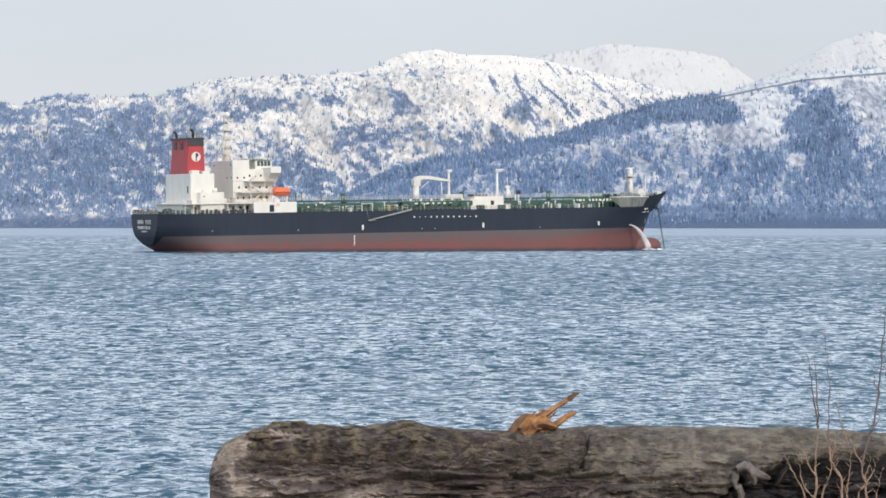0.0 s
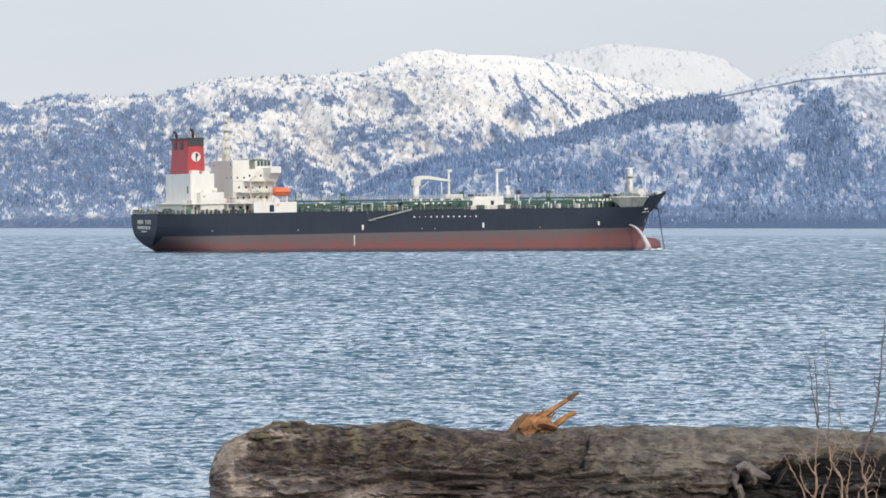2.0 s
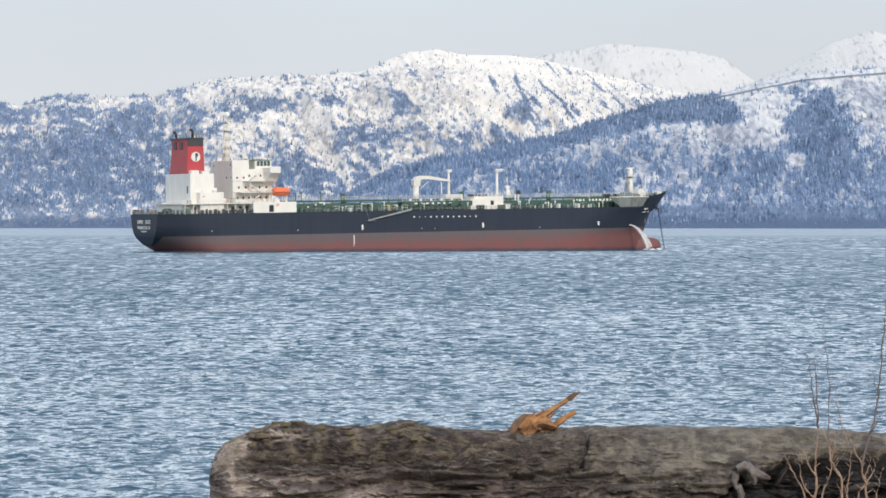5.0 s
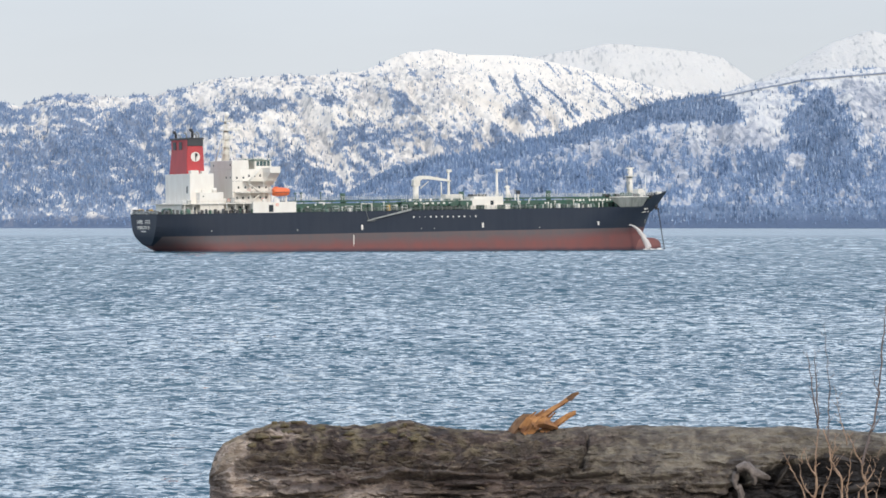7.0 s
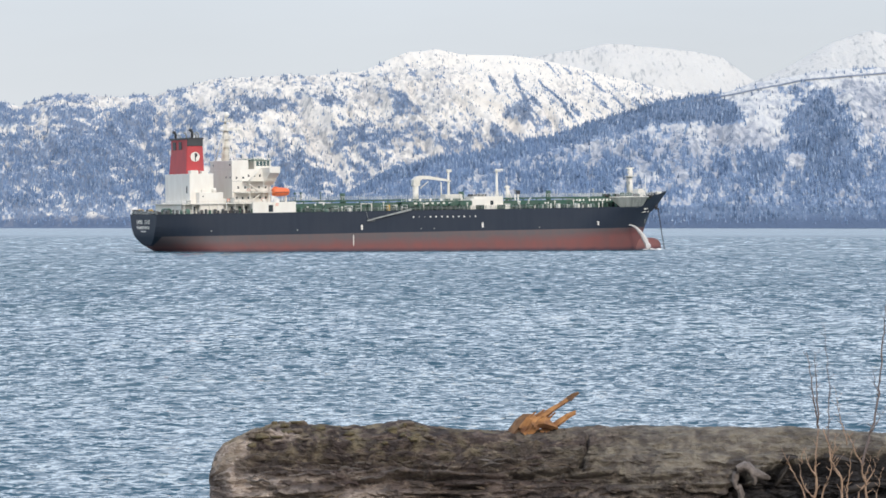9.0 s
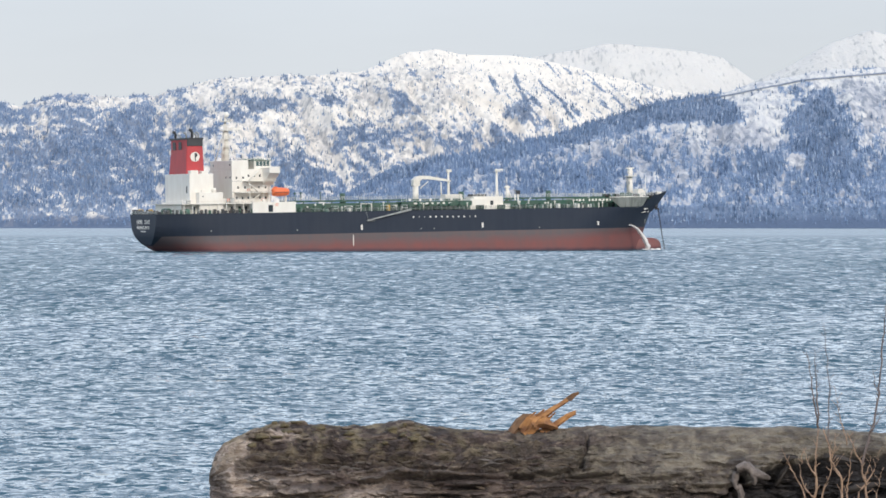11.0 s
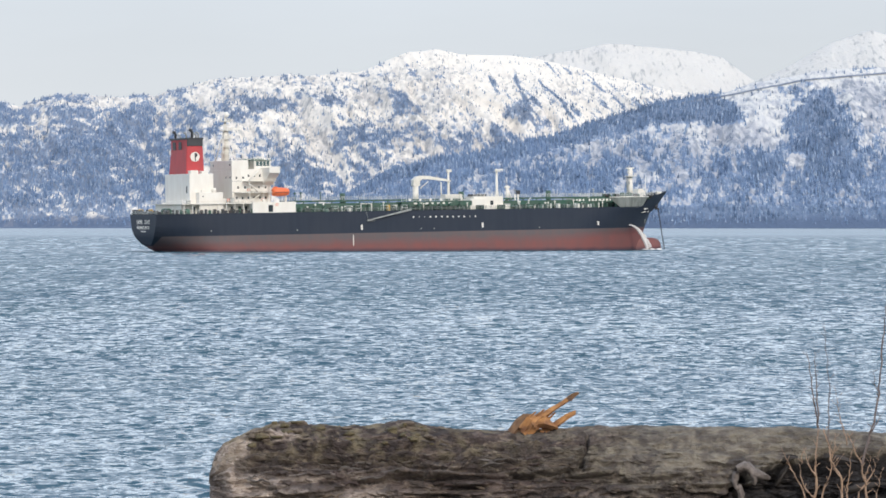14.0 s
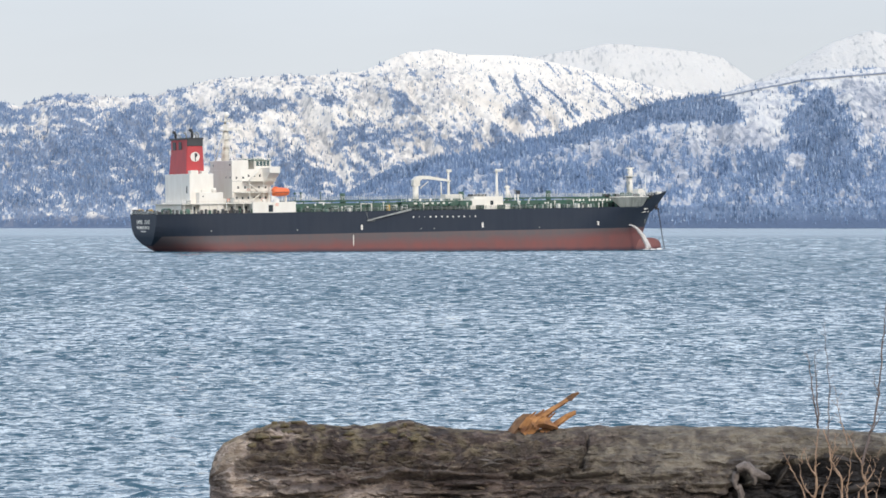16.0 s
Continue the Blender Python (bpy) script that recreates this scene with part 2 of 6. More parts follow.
def log_material():
    """Driftwood: dark furrowed bark, bare grey wood on the thick end, a pale worn tip, lichen."""
    m, n, l, b, obj, _ = start_material("weathered_log")
    sep = n.new("ShaderNodeSeparateXYZ")
    l.new(obj, sep.inputs[0])
    x, z = sep.outputs["X"], sep.outputs["Z"]
    mp = n.new("ShaderNodeMapping")
    mp.inputs["Scale"].default_value = (0.30, 1, 1)
    l.new(obj, mp.inputs[0])
    v = mp.outputs[0]
    grain = node_noise(n, l, v, 30, 9, 0.3, 0.7, 0, 1, 1.0)
    patch = node_noise(n, l, v, 4.5, 7, 0.38, 0.62, 0, 1, 0.6)
    wide = n.new("ShaderNodeMapping")
    wide.inputs["Scale"].default_value = (0.6, 1, 1)
    l.new(obj, wide.inputs[0])
    plate = node_noise(n, l, wide.outputs[0], 7.0, 9, 0.44, 0.57, 0, 1, 0.8)
    fleck = node_noise(n, l, wide.outputs[0], 26, 6, 0.57, 0.67)
    furrow = node_math(n, l, "ABSOLUTE", node_noise(n, l, wide.outputs[0], 5.0, 7, 0, 1, -0.5, 0.5, 1.4), 0)
    furrow = node_range(n, l, furrow, 0.012, 0.045, 1.0, 0.0)
    bark = node_mix(n, l, plate, (0.026, 0.020, 0.021), (0.160, 0.120, 0.106))
    tone = n.new("ShaderNodeAttribute")
    tone.attribute_name = "bark_tone"
    bark = node_mix(n, l, node_range(n, l, tone.outputs["Fac"], 0.60, 0.66, 0.0, 0.55), bark, (0.165, 0.122, 0.095))
    bark = node_mix(n, l, node_range(n, l, tone.outputs["Fac"], 0.40, 0.34, 0.0, 0.6), bark, (0.055, 0.038, 0.039))
    bark = node_mix(n, l, node_math(n, l, "MULTIPLY", patch, 0.6), bark, (0.036, 0.027, 0.026))
    bark = node_mix(n, l, node_math(n, l, "MULTIPLY", grain, 0.4), bark, (0.125, 0.092, 0.078))
    bark = node_mix(n, l, node_math(n, l, "MULTIPLY", fleck, 0.7), bark, (0.27, 0.215, 0.165))
    grey = node_mix(n, l, grain, (0.155, 0.132, 0.104), (0.255, 0.220, 0.175))
    blot = node_noise(n, l, obj, 14, 8, 0.42, 0.60, 0, 0.75, 0.5)
    grey = node_mix(n, l, blot, grey, (0.085, 0.070, 0.064))
    grey = node_mix(n, l, node_math(n, l, "MULTIPLY", fleck, 0.5), grey, (0.30, 0.265, 0.20))
    pale = node_mix(n, l, grain, (0.36, 0.285, 0.245), (0.66, 0.55, 0.475))
    bare = node_range(n, l, node_math(n, l, "ADD", x, node_math(n, l, "MULTIPLY", patch, 0.8)), 0.9, 1.5)
    bare = node_math(n, l, "MULTIPLY", bare, node_range(n, l, node_math(n, l, "ADD", z, node_math(n, l, "MULTIPLY", plate, 0.20)), 0.02, 0.28, 0.15, 1.0))
    tip = node_range(n, l, node_math(n, l, "ADD", x, node_math(n, l, "MULTIPLY", patch, 0.40)), -0.82, -1.00)
    strip = node_math(n, l, "MULTIPLY", node_range(n, l, node_math(n, l, "ADD", z, node_math(n, l, "MULTIPLY", plate, 0.12)), 0.15, 0.0), node_range(n, l, x, -0.05, -0.7, 0.0, 0.9))
    # crevice shade along the furrows is put into the colour, fainter on bare wood
    furrow = node_math(n, l, "MULTIPLY", furrow, node_range(n, l, bare, 0.0, 1.0, 0.5, 0.06))
    c = node_mix(n, l, furrow, node_mix(n, l, bare, bark, grey), (0.016, 0.013, 0.012))
    c = node_mix(n, l, node_math(n, l, "MAXIMUM", node_math(n, l, "MULTIPLY", tip, 0.9), strip), c, pale)
    # the underside of the tip is darker brown, below a slanting line
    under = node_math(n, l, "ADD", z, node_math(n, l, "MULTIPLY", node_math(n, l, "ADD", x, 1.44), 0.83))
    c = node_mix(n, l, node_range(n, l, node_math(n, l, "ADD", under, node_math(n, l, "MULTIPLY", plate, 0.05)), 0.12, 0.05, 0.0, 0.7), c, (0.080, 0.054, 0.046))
    # chunks where the bark has flaked off dark
    c = node_mix(n, l, node_noise(n, l, wide.outputs[0], 6.0, 5, 0.55, 0.61, 0, 0.5, 0.5), c, (0.030, 0.024, 0.025))
    moss = node_noise(n, l, obj, 8.0, 9, 0.47, 0.64)
    top = node_math(n, l, "MULTIPLY", node_range(n, l, z, 0.08, 0.28, 0.0, 0.85), node_range(n, l, x, 0.9, 0.2, 0.25, 1.0))
    c = node_mix(n, l, node_math(n, l, "MULTIPLY", moss, top), c, (0.21, 0.172, 0.112))
    # shade deep in the hollow and knot hole, put into the colour
    core = n.new("ShaderNodeVectorMath")
    core.operation = "LENGTH"
    flat = n.new("ShaderNodeCombineXYZ")
    l.new(sep.outputs["Y"], flat.inputs["Y"])
    l.new(z, flat.inputs["Z"])
    l.new(flat.outputs[0], core.inputs[0])
    hollow_shade = node_math(n, l, "MULTIPLY", node_range(n, l, core.outputs["Value"], 0.30, 0.25), node_range(n, l, x, 1.4, 1.6))
    c = node_mix(n, l, hollow_shade, c, node_mix(n, l, node_math(n, l, "MULTIPLY", fleck, 0.6), (0.028, 0.025, 0.027), (0.11, 0.09, 0.08)))
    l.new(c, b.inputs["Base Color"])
    b.inputs["Roughness"].default_value = 0.92
    h = node_math(n, l, "ADD", node_math(n, l, "MULTIPLY", grain, 0.6), node_math(n, l, "SUBTRACT", node_math(n, l, "ADD", plate, node_noise(n, l, obj, 45, 6)), furrow))
    bump(n, l, b, h, 0.02)
    return m


HULL = hull_material()
WATER = water_material()
# brush, floor and gap colours include blue haze; floor is also dimmed for shade
SNOW = snow_material("mountain_snow", (0.80, 0.73, 0.645), (0.74, 0.685, 0.62), (0.54, 0.502, 0.475), (0.188, 0.252, 0.372), (0.45, 0.505, 0.59))
# contrast washed out in the colours themselves, as haze over the far slopes
SNOW_FAR = snow_material("hazed_far_snow", (0.61, 0.588, 0.56), (0.59, 0.57, 0.548), (0.57, 0.553, 0.535), (0.525, 0.52, 0.525), (0.57, 0.555, 0.545))
SNOW_NEAR = snow_material("ridge_snow", (0.67, 0.645, 0.61), (0.58, 0.575, 0.575), (0.365, 0.375, 0.425), (0.158, 0.238, 0.385), (0.36, 0.425, 0.53))
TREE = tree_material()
ROAD = material("ploughed_road", (0.17, 0.205, 0.27), 0.9, other=(0.34, 0.36, 0.40), scale=0.1)
LOG = log_material()
WHITE = material("white_ship_paint", (0.79, 0.755, 0.69), 0.5, other=(0.64, 0.57, 0.49), scale=0.45, amount=0.4, fine=0.01, fine_scale=2.0, stretch=(1, 1, 0.3))
GREY_PAINT = material("grey_ship_paint", (0.32, 0.335, 0.325), 0.5, other=(0.20, 0.19, 0.17), scale=0.6, amount=0.6, stretch=(1, 1, 0.3))
DARK_GLASS = material("dark_window_glass", (0.03, 0.04, 0.05), 0.1, scale=1.0)
TEAL_GLASS = material("tinted_bridge_glass", (0.07, 0.12, 0.12), 0.12, other=(0.04, 0.07, 0.08), scale=0.8)
RED = material("red_funnel_paint", (0.50, 0.045, 0.050), 0.5, other=(0.36, 0.04, 0.045), scale=0.4, amount=0.7, stretch=(1, 1, 0.3))
BLACK = material("black_paint", (0.03, 0.032, 0.037), 0.5, other=(0.06, 0.06, 0.062), scale=0.6)
ORANGE = material("orange_fibreglass", (0.80, 0.17, 0.055), 0.4, other=(0.66, 0.14, 0.05), scale=0.8)
RAIL = material("pale_rail_paint", (0.56, 0.57, 0.55), 0.5, other=(0.38, 0.38, 0.36), scale=1.5)
BULWARK = material("weathered_bulwark_paint", (0.235, 0.25, 0.235), 0.6, other=(0.13, 0.145, 0.13), scale=0.5, amount=0.9, fine=0.02, fine_scale=2.0, stretch=(1, 1, 0.35))
GREEN = material("green_deck_paint", (0.028, 0.095, 0.068), 0.6, other=(0.07, 0.10, 0.075), scale=0.5, amount=0.8)
GREEN_LIGHT = material("light_green_paint", (0.065, 0.165, 0.118), 0.6, other=(0.12, 0.17, 0.135), scale=0.7)
YELLOW = material("yellow_paint", (0.52, 0.33, 0.06), 0.5, other=(0.4, 0.25, 0.06), scale=1.5)
BUFF = material("buff_crane_paint", (0.74, 0.71, 0.64), 0.5, other=(0.56, 0.50, 0.42), scale=0.8)
STEEL = material("dark_chain_steel", (0.035, 0.037, 0.042), 0.6, 0.3, other=(0.09, 0.06, 0.045), scale=1.2)
FOAM = material("white_foam", (0.84, 0.81, 0.79), 0.6, other=(0.70, 0.68, 0.67), scale=1.5, fine=0.1, fine_scale=3.0)
SPRAY = material("falling_spray", (0.84, 0.80, 0.78), 0.6, other=(0.74, 0.70, 0.68), scale=1.5, fine=0.1, fine_scale=3.0)
SPRAY.node_tree.nodes["Principled BSDF"].inputs["Alpha"].default_value = 0.6
FRESH_WOOD = material("fresh_split_wood", (0.46, 0.22, 0.075), 0.8, other=(0.17, 0.075, 0.035), scale=22, amount=1.0, fine=0.006, fine_scale=60, stretch=(0.4, 1, 1))
SPLIT_BARK = material("torn_brown_wood", (0.20, 0.105, 0.05), 0.85, other=(0.09, 0.05, 0.03), scale=18, amount=1.0, fine=0.008, fine_scale=50)
PALE_WOOD = material("bleached_wood", (0.255, 0.215, 0.195), 0.9, other=(0.09, 0.073, 0.066), scale=20, amount=0.9, fine=0.01, fine_scale=40)
BROWN_WOOD = material("rotten_brown_wood", (0.055, 0.045, 0.040), 0.9, other=(0.025, 0.021, 0.020), scale=12, amount=1.0, fine=0.01, fine_scale=50)
TWIG = material("tan_twig_bark", (0.36, 0.235, 0.155), 0.8, other=(0.22, 0.15, 0.11), scale=12, amount=0.8)
TWIG_DARK = material("dark_twig_bark", (0.105, 0.088, 0.092), 0.8, other=(0.20, 0.15, 0.13), scale=12, amount=0.8)
BARK_DARK = material("dark_bark", (0.040, 0.030, 0.030), 0.9, other=(0.085, 0.065, 0.058), scale=25, amount=1.0, fine=0.008, fine_scale=70, stretch=(0.4, 1, 1))
BARK_MAROON = material("maroon_bark", (0.085, 0.052, 0.046), 0.9, other=(0.045, 0.032, 0.031), scale=25, amount=1.0, fine=0.008, fine_scale=70, stretch=(0.4, 1, 1))
BARK_TAN = material("tan_inner_bark", (0.205, 0.155, 0.110), 0.9, other=(0.10, 0.075, 0.058), scale=22, amount=1.0, fine=0.008, fine_scale=70, stretch=(0.4, 1, 1))
BARK_GREY = material("grey_bark", (0.150, 0.128, 0.112), 0.9, other=(0.070, 0.057, 0.052), scale=25, amount=1.0, fine=0.008, fine_scale=70, stretch=(0.4, 1, 1))
MOSS = material("dry_moss", (0.075, 0.064, 0.036), 0.95, other=(0.15, 0.118, 0.066), scale=30, amount=1.0, fine=0.012, fine_scale=80)
BANK = material("winter_grass_bank", (0.16, 0.13, 0.075), 0.95, other=(0.09, 0.075, 0.05), scale=1.5, fine=0.04, fine_scale=18)


# ---- mesh helpers ----
def grid_object(name, P, mat, smooth=True):
    """A sheet from an array of places, rows by columns."""
    r, c = P.shape[:2]
    me = bpy.data.meshes.new(name)
    i = np.arange(r * c).reshape(r, c)
    q = np.stack([i[:-1, :-1], i[:-1, 1:], i[1:, 1:], i[1:, :-1]], -1).reshape(-1, 4)
    me.vertices.add(r * c)
    me.vertices.foreach_set("co", P.reshape(-1).astype(np.float32))
    me.loops.add(q.size)
    me.loops.foreach_set("vertex_index", q.reshape(-1).astype(np.int32))
    me.polygons.add(len(q))
    me.polygons.foreach_set("loop_start", np.arange(0, q.size, 4, dtype=np.int32))
    me.polygons.foreach_set("use_smooth", np.full(len(q), smooth))
    me.materials.append(mat)
    me.update(calc_edges=True)
    return new(name, me)


def part(name, bm, mat, parent, label=""):
    me = bpy.data.meshes.new(name)
    bm.to_mesh(me)
    bm.free()
    me.materials.append(mat)
    ob = new(name, me)
    ob.parent = parent
    return tagged(ob, label=label)


def repeat(ob, offset):
    """One more of the same part, on the same mesh."""
    o = ob.copy()
    scene.collection.objects.link(o)
    o.location = Vector(ob.location) + Vector(offset)
    return o


def thing(name, m, label, category, group="", kind=""):
    e = new(name)
    e.matrix_basis = m
    return tagged(e, label, category, group, kind)


def box(bm, x0, x1, y0, y1, z0, z1, bevel=0.0):
    vs = [bm.verts.new(p) for p in ((x0, y0, z0), (x1, y0, z0), (x1, y1, z0), (x0, y1, z0), (x0, y0, z1), (x1, y0, z1), (x1, y1, z1), (x0, y1, z1))]
    fs = [bm.faces.new([vs[i] for i in f]) for f in ((3, 2, 1, 0), (4, 5, 6, 7), (0, 1, 5, 4), (1, 2, 6, 5), (2, 3, 7, 6), (3, 0, 4, 7))]
    if bevel:
        es = list({e for f in fs for e in f.edges})
        bmesh.ops.bevel(bm, geom=es, offset=bevel, segments=2, affect="EDGES", profile=0.5)
    return bm


def boxes(*rows, bevel=0.0):
    bm = bmesh.new()
    for r in rows:
        b2 = bmesh.new()
        box(b2, *r, bevel=bevel)
        me = bpy.data.meshes.new("scratch")
        b2.to_mesh(me)
        b2.free()
        bm.from_mesh(me)
        bpy.data.meshes.remove(me)
    return bm


def tube(bm, points, radii, sides=8, cap=True):
    """A tube along points."""
    points = [Vector(p) for p in points]
    if isinstance(radii, (int, float)):
        radii = [radii] * len(points)
    rings = []
    for i, p in enumerate(points):
        d = (points[min(i + 1, len(points) - 1)] - points[max(i - 1, 0)]).normalized()
        a = d.cross(Vector((0, 0, 1)) if abs(d.z) < 0.9 else Vector((1, 0, 0))).normalized()
        b = d.cross(a)
        rings.append([bm.verts.new(p + (a * math.cos(k * math.tau / sides) + b * math.sin(k * math.tau / sides)) * radii[i]) for k in range(sides)])
    for r, s in zip(rings, rings[1:]):
        for k in range(sides):
            f = bm.faces.new((r[k], r[(k + 1) % sides], s[(k + 1) % sides], s[k]))
            f.smooth = True
    if cap:
        bm.faces.new(rings[0][::-1])
        bm.faces.new(rings[-1])
    return bm


def rod(p0, p1, r0, r1=None, sides=8):
    return tube(bmesh.new(), (p0, p1), (r0, r1 if r1 is not None else r0), sides)


def prism(outline, y0, y1):
    """An outline in x and z, thick from y0 to y1."""
    bm = bmesh.new()
    a = [bm.verts.new((x, y0, z)) for x, z in outline]
    b = [bm.verts.new((x, y1, z)) for x, z in outline]
    bm.faces.new(a)
    bm.faces.new(b[::-1])
    for i in range(len(a)):
        j = (i + 1) % len(a)
        bm.faces.new((a[j], a[i], b[i], b[j]))
    bmesh.ops.recalc_face_normals(bm, faces=bm.faces)
    return bm


LATTICE = np.random.RandomState(7).rand(257, 257)


def vnoise(x, y):
    """Smooth value noise in numpy."""
    xi, yi = np.floor(x).astype(int), np.floor(y).astype(int)
    fx, fy = x - xi, y - yi
    fx, fy = fx * fx * (3 - 2 * fx), fy * fy * (3 - 2 * fy)
    a, b = LATTICE[xi % 256, yi % 256], LATTICE[(xi + 1) % 256, yi % 256]
    c, d = LATTICE[xi % 256, (yi + 1) % 256], LATTICE[(xi + 1) % 256, (yi + 1) % 256]
    return (a * (1 - fx) + b * fx) * (1 - fy) + (c * (1 - fx) + d * fx) * fy


def fbm(x, y, octaves=5, gain=0.5):
    s, amp, tot = 0.0, 1.0, 0.0
    for k in range(octaves):
        s = s + amp * (vnoise(x * 2 ** k + 17.3 * k, y * 2 ** k + 5.1 * k) - 0.5)
        tot += amp
        amp *= gain
    return s / tot


def smooth01(t):
    t = np.clip(t, 0, 1)
    return t * t * (3 - 2 * t)


# ---- sea, bank and mountains ----
def sea_sheet(name, seed, near, far, speed, sigma, lam_lo, lam_hi):
    """One sheet of rigid wind waves that run towards -x."""
    rs = np.random.RandomState(seed)
    y = [62.0, 74.0, 86.0, 96.0, 100.0]
    while y[-1] < 1500:
        y.append(y[-1] * (1.0036 if y[-1] < 600 else 1.006))
    y = np.array(y + [1700, 2000, 2400, 2900, 3500, 4200, 4930])
    s = np.concatenate([[-1.6, -0.9, -0.5, -0.25], np.arange(-0.152, 0.376, 0.0012), [0.5, 0.7, 1.1, 1.8]])
    Y, S = np.meshgrid(y, s, indexing="ij")
    X = S * Y
    Z = np.zeros_like(X)
    n = 56
    lam = np.exp(rs.uniform(np.log(lam_lo), np.log(lam_hi), n))
    ang = rs.normal(radians(58), radians(36), n)
    ph = rs.uniform(0, math.tau, n)
    amp = lam ** 0.85 * rs.uniform(0.6, 1.2, n)
    amp *= sigma / math.sqrt((amp ** 2).sum() / 2)
    cell_x, cell_y = Y * 0.0012, Y * 0.0036
    for a, L, t, p in zip(amp, lam, ang, ph):
        k = math.tau / L
        kx, ky = k * math.cos(t), k * math.sin(t)
        ok = np.clip(1.6 - np.abs(kx) * cell_x / 1.6, 0, 1) * np.clip(1.6 - np.abs(ky) * cell_y / 1.6, 0, 1)
        w = np.sin(kx * X + ky * Y + p)
        Z += a * ok * (w + 0.22 * (w * w - 0.5) * 2)
    Z *= 0.65 + 0.9 * smooth01(fbm(X / 26 + seed, Y / 60, 3) + 0.5)
    edge = (np.abs(S - 0.12) < 0.33) & (Y < 1500)
    Z = np.where(edge, Z, 0) + np.interp(Y, [150, 260], [near, far])
    ob = grid_object(name, np.stack([X, Y, Z], -1), WATER)
    return tagged(ob, "grey-blue choppy sea water with small wind waves", "water", kind="structure"), speed


def bank_and_bed():
    xs = np.array([-2500, -900, -300, -100, -40, -20, -10, -6, -4, -3, -2, -1, 0, 1, 2, 3, 4, 6, 10, 20, 40, 100, 300, 900, 2500], float)
    ys = np.array([-400, -100, -30, -10, 0, 5, 10, 14, 16, 18, 19, 20, 21, 22, 23, 25, 28, 32, 38, 45, 55, 70, 110, 400, 1500, 3000, 4950], float)
    Y, X = np.meshgrid(ys, xs, indexing="ij")
    Z = np.interp(Y, [-400, 0, 10, 18, 21, 23, 28, 38, 55, 110, 400, 4950], [12, 8.1, 7.9, 7.72, 7.66, 7.35, 5.6, 2.6, -0.8, -4, -9, -9])
    Z += fbm(X / 3, Y / 3, 3) * 0.12 * (Y < 23)
    return tagged(grid_object("ground", np.stack([X, Y, Z], -1), BANK), "grassy bank sloping down to the sea bed", "ground", kind="structure")


def rib_field(x, y, crest, t, seed, lean):
    """Ridged relief whose ribs run down the fall line, from 1 on a rib to 0 in a gully; a broad and a fine set."""
    s = x + lean * crest * np.clip(t, 0, 1) + fbm(x / 120 + seed, y / 140, 3) * 46
    broad = 1 - np.abs(fbm(s / 62 + seed * 2, t * 1.3 + seed, 4)) * 5
    fine = 1 - np.abs(fbm(s / 21 + seed, t * 2.6 - seed, 4)) * 5
    return np.clip(broad, 0, 1), np.clip(fine, 0, 1)


def ridge_height(x, y, cx, cz, y0, y1, power, seed, rough, lean):
    """Height of a mountain whose shore lies at y0 and whose crest, given along x, at y1."""
    line = np.interp(x, cx, cz)
    crest = line + 0.8 + fbm(x / 22 + seed, x * 0 + 3.3, 5) * 2.6
    t = (y - y0) / (y1 - y0)
    up = np.clip(t, 0, 1)
    back = np.clip((t - 1) / 0.8, 0, 1)
    z = crest * (up ** power - back * 0.9)
    mid = np.clip(np.sin(np.clip(t, 0, 1.5) / 1.5 * math.pi) * 1.2, 0, 1) * np.clip(crest / 80, 0, 1)
    broad, fine = rib_field(x, y, line, t, seed, lean)
    lump = fbm(x / 90 - seed, y / 90 + seed, 6)
    z = z + rough * mid * (broad * 22 - 11 + fine * 9 - 3 + lump * 40) * (1 - up ** 5)
    return np.where(t < 0, t * 60 - 0.3, z + np.clip(t * 60, 0, 1) * 2.5 * (1 - up ** 4))


def mountain(name, label, mat, spec, x_lo, x_hi, nx, ny, cover):
    xs = np.concatenate([np.linspace(x_lo * 2.6, x_lo, 20)[:-1], np.linspace(x_lo, x_hi, nx), np.linspace(x_hi, x_hi * 2.6, 20)[1:]])
    ys = np.concatenate([np.linspace(spec[2] - 12, spec[3] + 6, ny), np.linspace(spec[3] + 14, min(spec[3] + 0.75 * (spec[3] - spec[2]), 4960), 16)])
    Y, X = np.meshgrid(ys, xs, indexing="ij")
    Z = ridge_height(X, Y, *spec)
    ob = grid_object(name, np.stack([X, Y, Z], -1), mat)
    for key, field in zip(("woods", "brush"), cover(X, Y, Z)):
        ob.data.attributes.new(key, "FLOAT", "POINT").data.foreach_set("value", field.reshape(-1).astype(np.float32))
    return tagged(ob, label, "mountain", kind="structure")


MAIN = ([-1600, -800, -636, -609, -592, -568, -544, -520, -465, -428, -414, -400, -376, -352, -335, -312, -267, -230, -221, -199, -168, -148, -127, -110, -93, -72, -51, -28, -9, 25, 49, 101, 132, 166, 200, 220, 273, 338, 500, 900, 1600],
        [120, 150, 178, 172, 179, 186, 190, 189, 185, 189, 187, 193, 198, 204, 210, 213, 214, 217, 219, 215, 217, 222, 220, 224, 232, 242, 250, 251, 254, 247, 246, 245, 240, 233, 226, 220, 208, 192, 168, 120, 60],
        3900, 4500, 0.92, 1.7, 1.0, 0.75)
NEAR = ([-1600, -300, -190, -162, -133, -104, -82, -61, -17, 26, 62, 98, 127, 156, 192, 227, 257, 277, 312, 329, 363, 401, 445, 473, 517, 566, 640, 900, 1600],
        [-40, -30, -10, 3, 31, 49, 61, 72, 85, 91, 97, 104, 112, 121, 134, 144, 153, 158, 165, 168, 172, 185, 192, 199, 202, 205, 200, 150, 80],
        3550, 4000, 0.85, 4.2, 0.55, -0.3)
